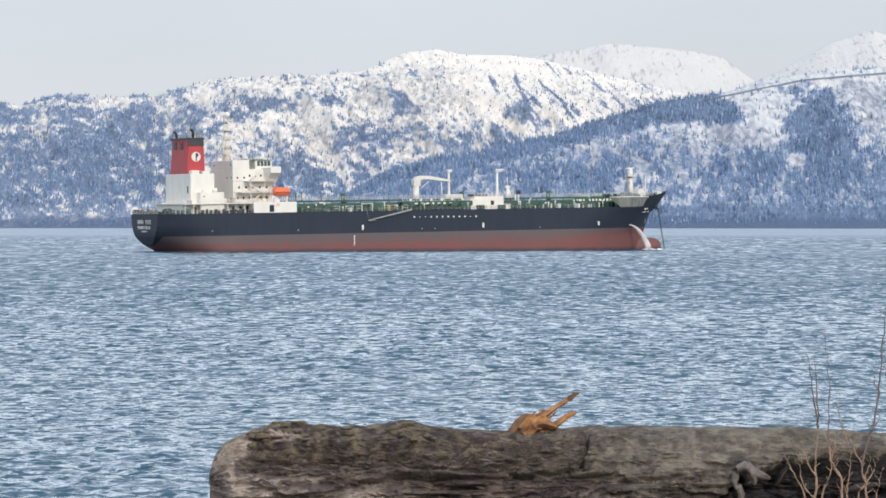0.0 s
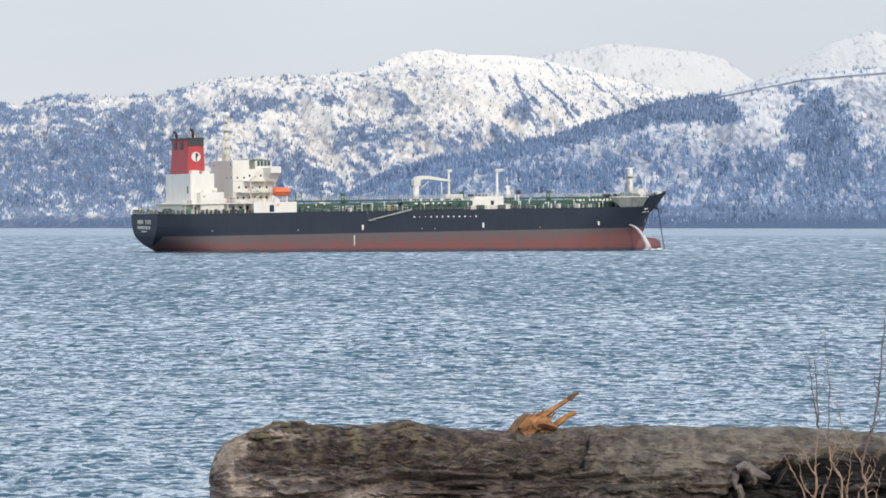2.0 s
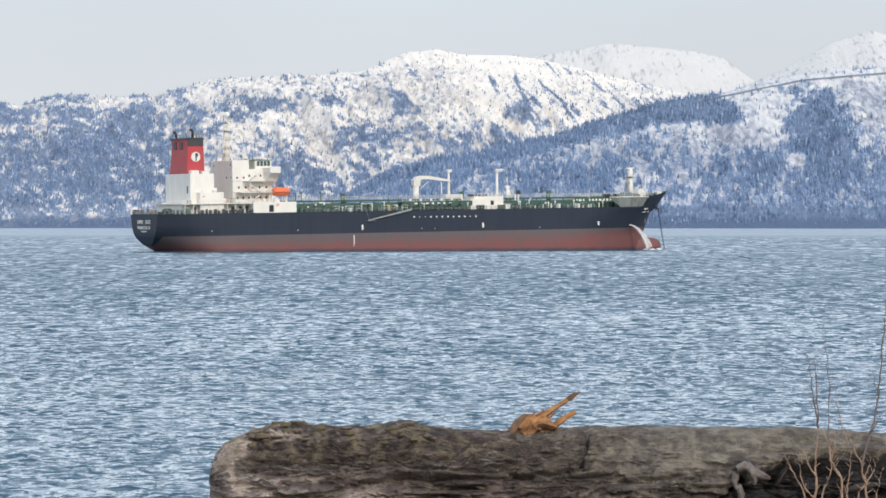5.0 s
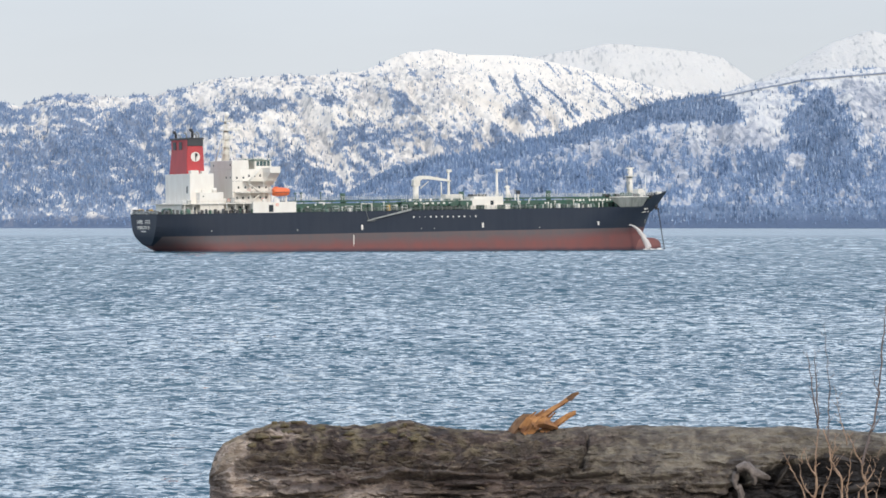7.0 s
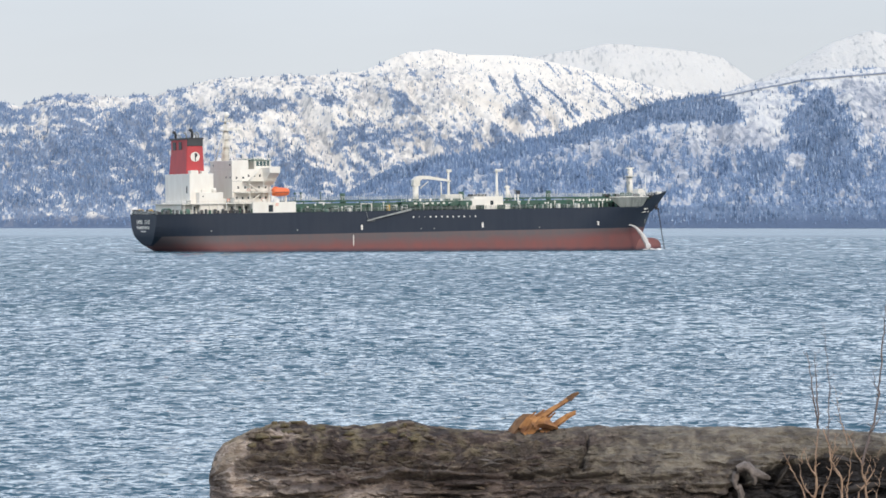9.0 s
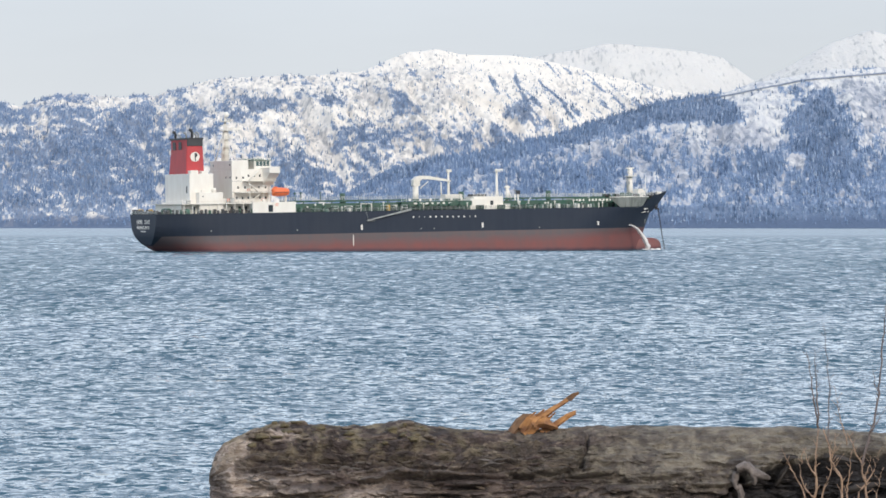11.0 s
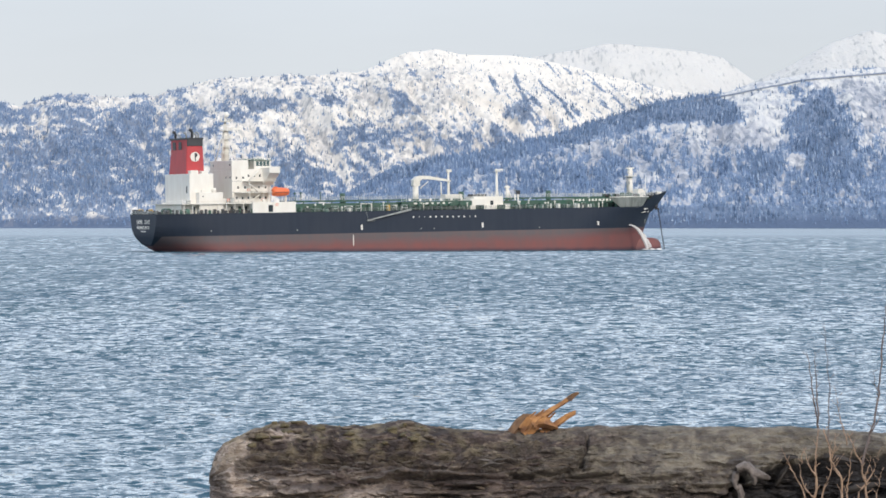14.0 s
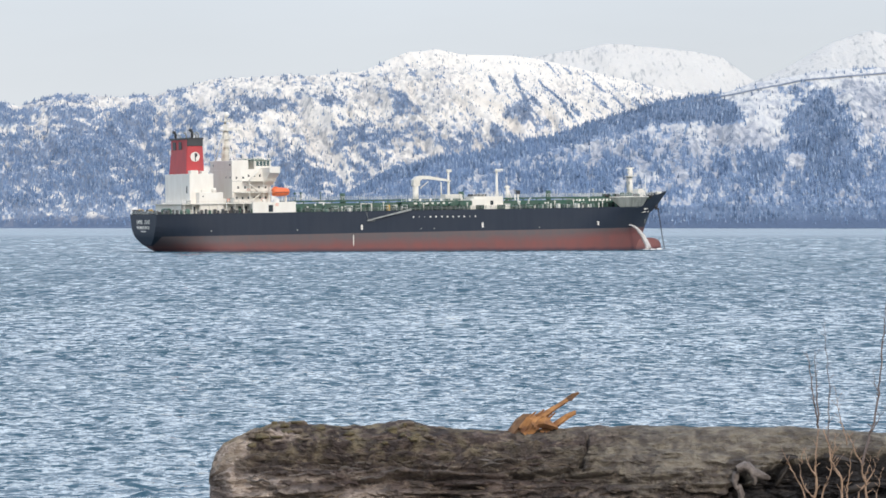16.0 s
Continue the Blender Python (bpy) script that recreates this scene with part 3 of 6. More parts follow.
PEAK = ([-1000, 300, 400, 430, 455, 470, 494, 530, 555, 573, 597, 633, 653, 680, 740, 900, 1600],
        [-60, 120, 188, 201, 211, 218, 227, 247, 261, 270, 279, 289, 282, 272, 262, 230, 120],
        4050, 4620, 0.95, 6.9, 0.7, 0.4)
BACK = ([-1600, 0, 100, 118, 135, 177, 213, 249, 282, 349, 382, 427, 452, 473, 533, 800, 1600],
        [60, 150, 228, 243, 259, 266, 272, 280, 279, 272, 268, 259, 241, 225, 199, 150, 80],
        4500, 4800, 0.9, 9.4, 0.5, 0.6)


def patches(x, z, rows, ragged):
    """Stands (more than 0) and glades (less than 0): middle, half width and half height on the slope, and the gain."""
    c = 0.0
    for gx, gz, gw, gh, gain in rows:
        c = c + gain * smooth01((1.35 - np.hypot((x - gx) / gw, (z - gz) / gh) + ragged) / 1.0)
    return c


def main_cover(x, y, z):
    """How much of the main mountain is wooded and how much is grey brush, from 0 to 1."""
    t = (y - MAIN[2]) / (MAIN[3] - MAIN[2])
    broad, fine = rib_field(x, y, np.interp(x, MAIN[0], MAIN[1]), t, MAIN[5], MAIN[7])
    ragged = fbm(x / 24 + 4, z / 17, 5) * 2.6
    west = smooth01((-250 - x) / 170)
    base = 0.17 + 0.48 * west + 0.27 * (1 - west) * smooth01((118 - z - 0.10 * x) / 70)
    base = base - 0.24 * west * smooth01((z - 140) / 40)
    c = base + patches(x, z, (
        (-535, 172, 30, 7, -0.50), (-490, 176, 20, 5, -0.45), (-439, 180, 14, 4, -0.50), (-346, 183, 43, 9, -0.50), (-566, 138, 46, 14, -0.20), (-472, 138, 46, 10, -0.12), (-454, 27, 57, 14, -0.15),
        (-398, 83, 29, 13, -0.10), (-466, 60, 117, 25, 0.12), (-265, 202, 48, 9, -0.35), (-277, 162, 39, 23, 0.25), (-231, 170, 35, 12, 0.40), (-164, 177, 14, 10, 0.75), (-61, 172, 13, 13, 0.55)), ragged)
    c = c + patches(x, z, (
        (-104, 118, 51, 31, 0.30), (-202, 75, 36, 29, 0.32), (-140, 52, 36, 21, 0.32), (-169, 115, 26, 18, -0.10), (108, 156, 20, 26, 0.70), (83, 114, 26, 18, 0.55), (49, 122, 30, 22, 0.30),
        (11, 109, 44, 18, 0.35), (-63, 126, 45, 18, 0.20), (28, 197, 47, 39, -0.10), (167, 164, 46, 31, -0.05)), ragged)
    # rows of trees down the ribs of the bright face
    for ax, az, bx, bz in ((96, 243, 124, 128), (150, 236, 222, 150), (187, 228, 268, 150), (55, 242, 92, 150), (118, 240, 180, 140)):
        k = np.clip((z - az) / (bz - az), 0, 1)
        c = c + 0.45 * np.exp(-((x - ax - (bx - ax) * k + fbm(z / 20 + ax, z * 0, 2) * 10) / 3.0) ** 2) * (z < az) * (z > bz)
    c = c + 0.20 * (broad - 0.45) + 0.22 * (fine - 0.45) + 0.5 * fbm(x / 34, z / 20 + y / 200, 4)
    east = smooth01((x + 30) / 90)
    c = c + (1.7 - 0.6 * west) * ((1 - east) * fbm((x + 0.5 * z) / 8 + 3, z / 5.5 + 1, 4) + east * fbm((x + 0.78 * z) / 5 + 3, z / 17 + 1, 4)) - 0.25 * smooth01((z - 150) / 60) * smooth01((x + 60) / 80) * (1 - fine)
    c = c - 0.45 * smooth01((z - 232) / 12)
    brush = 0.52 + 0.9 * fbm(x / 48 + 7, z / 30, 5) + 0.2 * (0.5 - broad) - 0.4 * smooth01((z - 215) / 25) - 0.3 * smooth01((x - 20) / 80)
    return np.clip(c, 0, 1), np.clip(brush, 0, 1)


def near_cover(x, y, z):
    crest = np.interp(x, NEAR[0], NEAR[1])
    t = (y - NEAR[2]) / (NEAR[3] - NEAR[2])
    broad, fine = rib_field(x, y, crest, t, NEAR[5], NEAR[7])
    ragged = fbm(x / 20 + 9, z / 18 + 3, 5) * 2.0
    top = smooth01((z - crest * 0.78) / 12) * smooth01((370 - x) / 30)
    c = 0.38 + 0.16 * smooth01((104 - z) / 36) + 0.05 * smooth01((75 - z) / 20) + 0.52 * top + 0.45 * smooth01((30 - z) / 10) + patches(x, z, (
        (319, 145, 67, 17, 0.55), (397, 145, 29, 22, -0.80), (349, 112, 62, 12, -0.45), (452, 115, 39, 61, 0.60), (377, 69, 20, 23, 0.45), (327, 79, 13, 12, 0.45), (422, 79, 10, 10, -0.70),
        (532, 156, 27, 34, -0.80), (462, 68, 59, 33, 0.12), (147, 70, 164, 27, -0.04), (261, 48, 52, 26, -0.06), (340, 48, 39, 19, -0.05), (389, 166, 34, 6, -0.60), (470, 193, 90, 12, -0.9)), ragged)
    c = c + 0.14 * (fine - 0.45) + 0.5 * fbm(x / 26 + 2, z / 17, 4) + 0.95 * fbm(x / 7 + 5, z / 7 + 1, 4)
    brush = 0.35 + 0.42 * smooth01((118 - z) / 30) + 0.9 * fbm(x / 40 + 3, z / 30, 5) + patches(x, z, ((349, 112, 66, 15, 0.5), (300, 80, 70, 26, 0.3), (532, 150, 36, 36, 0.45)), ragged)
    return np.clip(c, 0, 1), np.clip(brush, 0, 1)


def far_cover(x, y, z):
    c = 0.10 + 0.8 * fbm(x / 24, z / 16 + 5, 5)
    return np.clip(c, 0, 1), np.clip(0.35 + 1.1 * fbm(x / 40 + 1, z / 24, 5), 0, 1)


def forest(name, label, spec, seed, tries, x_lo, x_hi, cover, h_lo, h_hi, lone, seen=None):
    """Many small conifers on a mountain, as stuff: close in the stands, few on the snow."""
    rs = np.random.RandomState(seed)
    x = rs.uniform(x_lo, x_hi, tries)
    y = spec[2] + 4 + (spec[3] + 2 - spec[2]) * rs.rand(tries)
    z = ridge_height(x, y, *spec)
    c = cover(x, y, z)[0]
    keep = (rs.rand(tries) * np.interp(z, [10, 40], [1.7, 1.0]) < lone + (0.42 - 0.10 * rs.rand(tries)) * smooth01((c - 0.34) / 0.36)) & (z > 1)
    if seen is not None:
        keep &= seen(x, z)
    x, y, z, c = x[keep], y[keep], z[keep], c[keep]
    n = len(x)
    hgt = rs.uniform(h_lo, h_hi, n) * rs.uniform(0.6, 1.3, n) * np.clip(1.25 - z / 420, 0.6, 1.2) * np.interp(z, [5, 45], [0.7, 1.0])
    rad = hgt * rs.uniform(0.15, 0.25, n)
    turn = rs.uniform(0, 6.28, n)
    lean = rs.normal(0, 0.03, (n, 2))
    V = []
    k = np.arange(5) * math.tau / 5
    # each tree: two ragged skirts and a tip
    for lo, hi, r in ((0.0, 0.62, 1.0), (0.38, 1.0, 0.62)):
        ring = np.stack([x[:, None] + np.cos(k + turn[:, None]) * rad[:, None] * r * rs.uniform(0.7, 1.25, (n, 5)),
                         y[:, None] + np.sin(k + turn[:, None]) * rad[:, None] * r * rs.uniform(0.7, 1.25, (n, 5)),
                         (z - 0.6 + hgt * lo)[:, None] + hgt[:, None] * rs.uniform(-0.06, 0.06, (n, 5))], -1)
        tip = np.stack([x + lean[:, 0] * hgt, y + lean[:, 1] * hgt, z - 0.6 + hgt * hi], -1)[:, None, :]
        V.append(np.concatenate([ring, tip], 1))
    V = np.concatenate(V, 1).reshape(-1, 3)
    b = np.arange(n)[:, None, None] * 12
    tri = np.array([[i + o, (i + 1) % 5 + o, 5 + o] for o in (0, 6) for i in range(5)] + [[0, 1, 6]])[None]
    F = (b + tri).reshape(-1, 3)
    me = bpy.data.meshes.new(name)
    me.vertices.add(len(V))
    me.vertices.foreach_set("co", V.reshape(-1).astype(np.float32))
    me.loops.add(F.size)
    me.loops.foreach_set("vertex_index", F.reshape(-1).astype(np.int32))
    me.polygons.add(len(F))
    me.polygons.foreach_set("loop_start", np.arange(0, F.size, 3, dtype=np.int32))
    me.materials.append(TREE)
    me.update(calc_edges=True)
    # weight of the painted haze: strongest in low stands, weaker in the densest
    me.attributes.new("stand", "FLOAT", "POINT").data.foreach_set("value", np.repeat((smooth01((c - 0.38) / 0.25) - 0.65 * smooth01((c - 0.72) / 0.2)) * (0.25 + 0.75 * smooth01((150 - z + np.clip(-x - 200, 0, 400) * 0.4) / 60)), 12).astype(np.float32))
    return tagged(new(name, me), label, "trees", kind="stuff")


def above_ridge(x, z):
    """What of the main mountain stands clear of the ridge before it."""
    return z > np.interp(x * 0.92, NEAR[0], NEAR[1]) * 1.08 - 8


SEA = [sea_sheet("water", 3, -0.05, 0.0, 1.5, 0.050, 0.8, 3.6), sea_sheet("water_cross_waves", 11, 0.0, -0.06, 1.17, 0.046, 0.6, 2.8)]
bank_and_bed()
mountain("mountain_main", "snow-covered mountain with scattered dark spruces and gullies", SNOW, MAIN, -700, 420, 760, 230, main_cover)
mountain("mountain_ridge", "lower wooded snowy ridge sloping down to the shore", SNOW_NEAR, NEAR, -230, 640, 560, 190, near_cover)
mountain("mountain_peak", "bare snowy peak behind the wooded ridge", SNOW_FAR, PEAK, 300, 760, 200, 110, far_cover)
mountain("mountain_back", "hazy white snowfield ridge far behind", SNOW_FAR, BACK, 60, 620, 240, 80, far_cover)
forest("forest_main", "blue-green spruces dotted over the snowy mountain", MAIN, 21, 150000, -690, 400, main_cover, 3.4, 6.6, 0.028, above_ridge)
forest("forest_ridge", "dense blue-green spruces on the snowy ridge", NEAR, 22, 62000, -200, 600, near_cover, 4.4, 8.8, 0.015)


def mountain_road():
    """A narrow road cut that climbs along the shoulder of the wooded ridge."""
    rows = []
    for x in np.linspace(296, 590, 120):
        ys = np.linspace(NEAR[2] + 100, NEAR[3], 260)
        zs = ridge_height(np.full(260, x), ys, *NEAR)
        goal = float(np.interp(x, [296, 370, 455, 590], [156, 169, 186, 198]))
        k = int(np.argmin(np.abs(zs - goal)))
        rows.append([(x, ys[k] - 3.4, zs[k] - 0.6), (x, ys[k] - 2.6, zs[k] + 1.1), (x, ys[k] + 1.5, zs[k] + 1.5), (x, ys[k] + 3, zs[k] + 0.5)])
    return tagged(grid_object("road", np.array(rows), ROAD), "dark road cut climbing across the snowy ridge", "road", kind="structure")


mountain_road()


# ---- the tanker ----
DECK = 18.7
STEM = ([0, 4, 9.3, 12.1, 16.8, 17.6, 19.2, 21.3, 23.6], [171, 173.0, 173.9, 175.0, 177.0, 178.3, 180.0, 181.7, 183.5])
TRANSOM = ([0, 7.0, 7.6, 8.2, 9.5, 10.6, 11.8, 13.4, 15.2, 18.7, 24], [0.6, 0.8, 1.1, 2.0, 4.3, 6.8, 8.8, 10.3, 11.3, 12.2, 12.6])


COUNTER = ([7.0, 8.0, 9.5, 11.8, 13.0], [4.2, 2.7, 0.95, 0.2, 0.0])


def half_breadth(u, z):
    """Half the hull's breadth at u metres from the stern and z above the keel."""
    us = float(np.interp(z, *STEM))
    ht = float(np.interp(z, *TRANSOM))
    run = 24 if z > 12 else 24 - (12 - z) * 1.5
    s = float(smooth01(np.clip((u - float(np.interp(z, *COUNTER))) / run, 0, 1) ** 0.72))
    hb = ht + (16.1 - ht) * s
    u0 = float(np.interp(z, [0, 10, 18.7], [134, 138, 146]))
    p = float(np.interp(z, [0, 10, 18.7], [1.9, 2.2, 2.9]))
    f = min(max((u - u0) / (us - u0), 0), 1)
    return max(hb * (1 - f ** p), 0.05) * (1 if z > 2 else 0.75 + z * 0.125)


def top_edge(u):
    return DECK + 3.1 * float(smooth01((u - 167.6) / 4.6)) + max(0.0, (u - 171)) * 0.145


def hull_mesh():
    bm = bmesh.new()
    levels = [0, 2, 4, 6, 7.2, 7.6, 8.2, 8.8, 9.5, 10.2, 11, 11.8, 12.6, 13.5, 15, 16.5, 17.8, 18.7]
    ss = sorted(set([0, .004, .01, .02, .035, .05, .07, .09, .12, .15, .19] + [i / 40 for i in range(8, 31)] + [.775, .8, .825, .85, .87, .89, .905, .92, .935, .95, .96, .97, .978, .985, .991, .996, 1.0]))
    sides = []
    for sign in (-1, 1):
        rows = []
        for z in levels + ["top"]:
            row = []
            for s in ss:
                if z == "top":
                    u = 183.5 * s
                    for _ in range(4):
                        u = float(np.interp(top_edge(u), *STEM)) * s
                    zz = top_edge(u) + 0.02
                else:
                    start = float(np.interp(z, *COUNTER))
                    u, zz = start + (float(np.interp(z, *STEM)) - start) * s, z
                hb = half_breadth(u, zz)
                row.append(bm.verts.new((u, sign * hb, zz)))
            rows.append(row)
        for a, b in zip(rows, rows[1:]):
            for i in range(len(ss) - 1):
                f = (a[i], a[i + 1], b[i + 1], b[i])
                bm.faces.new(f if sign < 0 else f[::-1]).smooth = 1 < i
        sides.append(rows)
    for (a, b), (c, d) in zip(zip(sides[0], sides[0][1:]), zip(sides[1], sides[1][1:])):
        bm.faces.new((c[0], a[0], b[0], d[0]))
        bm.faces.new((a[-1], c[-1], d[-1], b[-1]))
    bmesh.ops.recalc_face_normals(bm, faces=bm.faces)
    return bm


def ellipsoid(center, radii, seg=20):
    bm = bmesh.new()
    bmesh.ops.create_uvsphere(bm, u_segments=seg, v_segments=seg // 2, radius=1.0)
    for v in bm.verts:
        v.co = Vector([c + r * q for c, r, q in zip(center, radii, v.co)])
    for f in bm.faces:
        f.smooth = True
    return bm


def railing(length, height=1.1, step=1.6, r=0.035):
    bm = bmesh.new()
    k = max(1, round(length / step))
    for i in range(k + 1):
        x = length * i / k
        box(bm, x - r, x + r, -r, r, 0, height)
    for h in (height, height * 0.66, height * 0.33):
        box(bm, 0, length, -r * 0.7, r * 0.7, h - r * 0.7, h + r * 0.7)
    return bm


def placed(ob, x, y, z, rz=0, ry=0):
    ob.matrix_basis = pose(x, y, z, 0, ry, rz)
    return ob


def text_part(words, size, m, mat, parent, name="lettering", label=""):
    cu = bpy.data.curves.new(name, "FONT")
    cu.offset = 0.02
    cu.space_word = 1.6
    cu.body, cu.size, cu.extrude, cu.align_x, cu.align_y = words, size, 0.02, "CENTER", "CENTER"
    ob = new("scratch_text", cu)
    dg = bpy.context.evaluated_depsgraph_get()
    me = bpy.data.meshes.new_from_object(ob.evaluated_get(dg))
    bpy.data.objects.remove(ob)
    me.materials.clear()
    me.materials.append(mat)
    o = new(name, me)
    o.parent = parent
    o.matrix_basis = m
    return tagged(o, label=label)


SHIP_AT = (-91.6, 963.0, -7.35)
BOW_AT = (SHIP_AT[0] + 183 * math.cos(radians(25)), SHIP_AT[1] + 183 * math.sin(radians(25)))


def ship_pose(heading):
    """The tanker swings round its anchored bow."""
    a = radians(heading)
    return pose(BOW_AT[0] - 183 * math.cos(a), BOW_AT[1] - 183 * math.sin(a), SHIP_AT[2], 0, -0.93, heading)


ship = thing("tanker", ship_pose(25), "anchored black-hulled oil tanker with red boot-topping and white deckhouse", "ship")


def build_hull():
    hull = part("hull", hull_mesh(), HULL, ship, "black hull with weathered grey and red bottom paint")
    bulb = ellipsoid((0, 0, 0), (1, 1, 1), 28)
    for v in bulb.verts:
        k = math.copysign(abs(v.co.x) ** 0.42, v.co.x)
        v.co = (174.3 + 6.4 * k, 2.5 * math.copysign(abs(v.co.y) ** 0.85, v.co.y), 4.3 + 4.1 * math.copysign(abs(v.co.z) ** 0.8, v.co.z))
    part("bulbous_bow", bulb, HULL, hull, "red bulbous bow awash")
    part("rudder_head", prism(((2.6, 2), (7, 2), (7, 8.4), (4.0, 8.4)), -0.5, 0.5), HULL, hull)
    us = [0.4, 4, 10, 18, 26, 40, 80, 120, 146, 152, 158, 163, 167, 170, 173, 176, 178]
    bm = bmesh.new()
    a = [bm.verts.new((u, -half_breadth(u, DECK) + 0.15, DECK - 0.12)) for u in us]
    b = [bm.verts.new((u, half_breadth(u, DECK) - 0.15, DECK - 0.12)) for u in us]
    for i in range(len(us) - 1):
        bm.faces.new((a[i], a[i + 1], b[i + 1], b[i]))
    part("main_deck", bm, GREEN, ship, "dark green main deck")
    # stern name, port of registry and the short line beneath it
    face = Matrix(((0, 0, -1, 0), (-1, 0, 0, 0), (0, 1, 0, 0), (0, 0, 0, 1)))
    for word, size, v, z, name in (("EMPIRE", 1.75, 3.3, 16.3, "ship_name"), ("STATE", 1.75, -3.7, 16.3, "ship_name"), ("WILMINGTON", 1.4, 1.4, 14.6, "home_port"), ("DE", 1.4, -4.7, 14.6, "home_port")):
        text_part(word, size, Matrix.Translation((-0.06, v, z)) @ face, WHITE, hull, name, "white lettering on the stern")
    part("imo_bar", boxes((-0.08, 0.0, -2.4, 2.4, 13.35, 13.6)), WHITE, hull)
    # white marks along the side
    def side_y(u, z):
        return -half_breadth(u, z) - 0.05
    for u in (66.2, 107.9, 149.5):
        y = side_y(u, 13.6)
        arrow = prism(((-0.3, -0.65), (0.3, -0.65), (0.3, 0.4), (0.42, 0.5), (0, 1.05), (-0.42, 0.5), (-0.3, 0.4)), -0.03, 0.03)
        placed(part("tug_mark", arrow, WHITE, hull, "white tug push mark"), u, y, 13.55, 0 if u < 140 else 9)
    for i in range(12):
        u = 83.9 + i * 1.955
        s = 0.25 if i in (1, 2, 10) else 0.48
        placed(part("painted_letter_bar", boxes((-s / 2, s / 2, -0.03, 0.03, -s / 2, s / 2)), WHITE, hull), u, side_y(u, 16.6), 16.62 - i * 0.012)
    for i in range(11):
        placed(part("draft_mark", boxes((-0.16, 0.16, -0.03, 0.03, -0.12, 0.12)), WHITE, hull), 63.3, side_y(63.3, 9), 8.2 + i * 0.3)
    for u, z in ((16.5, 13.4), (44.5, 13.2), (91, 12.9), (86.5, 13.0), (128, 12.6)):
        placed(part("overboard_discharge", rod((0, 0, 0), (0, -0.2, 0), 0.22, 0.22, 10), GREY_PAINT, hull), u, side_y(u, z) + 0.1, z)
    # bow name bars and the slanted emblem near the stem
    for k, (u, z, w) in enumerate(((170.2, 18.0, 1.2), (171.6, 18.05, 0.9), (170.0, 17.0, 1.0), (171.3, 17.05, 1.6), (173.6, 17.1, 1.9))):
        hb = half_breadth(u, z) + 0.06
        slope = math.degrees(math.atan2(half_breadth(u - 1, z) - half_breadth(u + 1, z), 2))
        placed(part("bow_letter_bar", boxes((-w / 2, w / 2, -0.04, 0.04, -0.32, 0.32)), WHITE, hull, "white bow lettering, too small to read"), u, -hb, z, slope)
    hawse = rod((177.4, -0.6, 19.0), (178.7, -1.6, 18.4), 0.7, 0.8, 12)
    part("hawse_pipe", hawse, BLACK, hull)
    anchor = boxes((-0.2, 0.2, -0.2, 0.2, -1.6, 0.6), (-1.1, 1.1, -0.3, 0.3, -1.9, -1.3), bevel=0.08)
    placed(part("anchor", anchor, STEEL, hull), 178.9, -1.5, 19.4, 40)
    draft = part("bow_emblem", prism(((-0.2, -1.0), (0.3, -1.0), (1.0, 1.0), (0.5, 1.0)), -0.04, 0.04), GREY_PAINT, hull)
    placed(draft, 173.5, -half_breadth(173.5, 14.2) - 0.1, 14.2, 42)


def windows_row(parent, u0, u1, n, y, z, w=0.55, h=0.7):
    bm0 = boxes((-w / 2, w / 2, -0.04, 0.04, -h / 2, h / 2))
    first = placed(part("window", bm0, DARK_GLASS, parent), u0, y, z)
    for i in range(1, n):
        repeat(first, ((u1 - u0) * i / (n - 1), 0, 0))


def aft_windows(parent, x, v0, v1, n, z, w=0.6, h=0.75):
    first = placed(part("window", boxes((-0.04, 0.04, -w / 2, w / 2, -h / 2, h / 2)), DARK_GLASS, parent), x, v0, z)
    for i in range(1, n):
        repeat(first, (0, (v1 - v0) * i / (n - 1), 0))


def balcony(parent, u0, u1, v0, v1, z):
    d = part("balcony_deck", boxes((u0, u1, v0, v1, z - 0.18, z)), WHITE, parent)
    placed(part("railing", railing(u1 - u0, 1.1, 1.5, 0.05), WHITE, d), u0, v0 + 0.05, z)
    return d


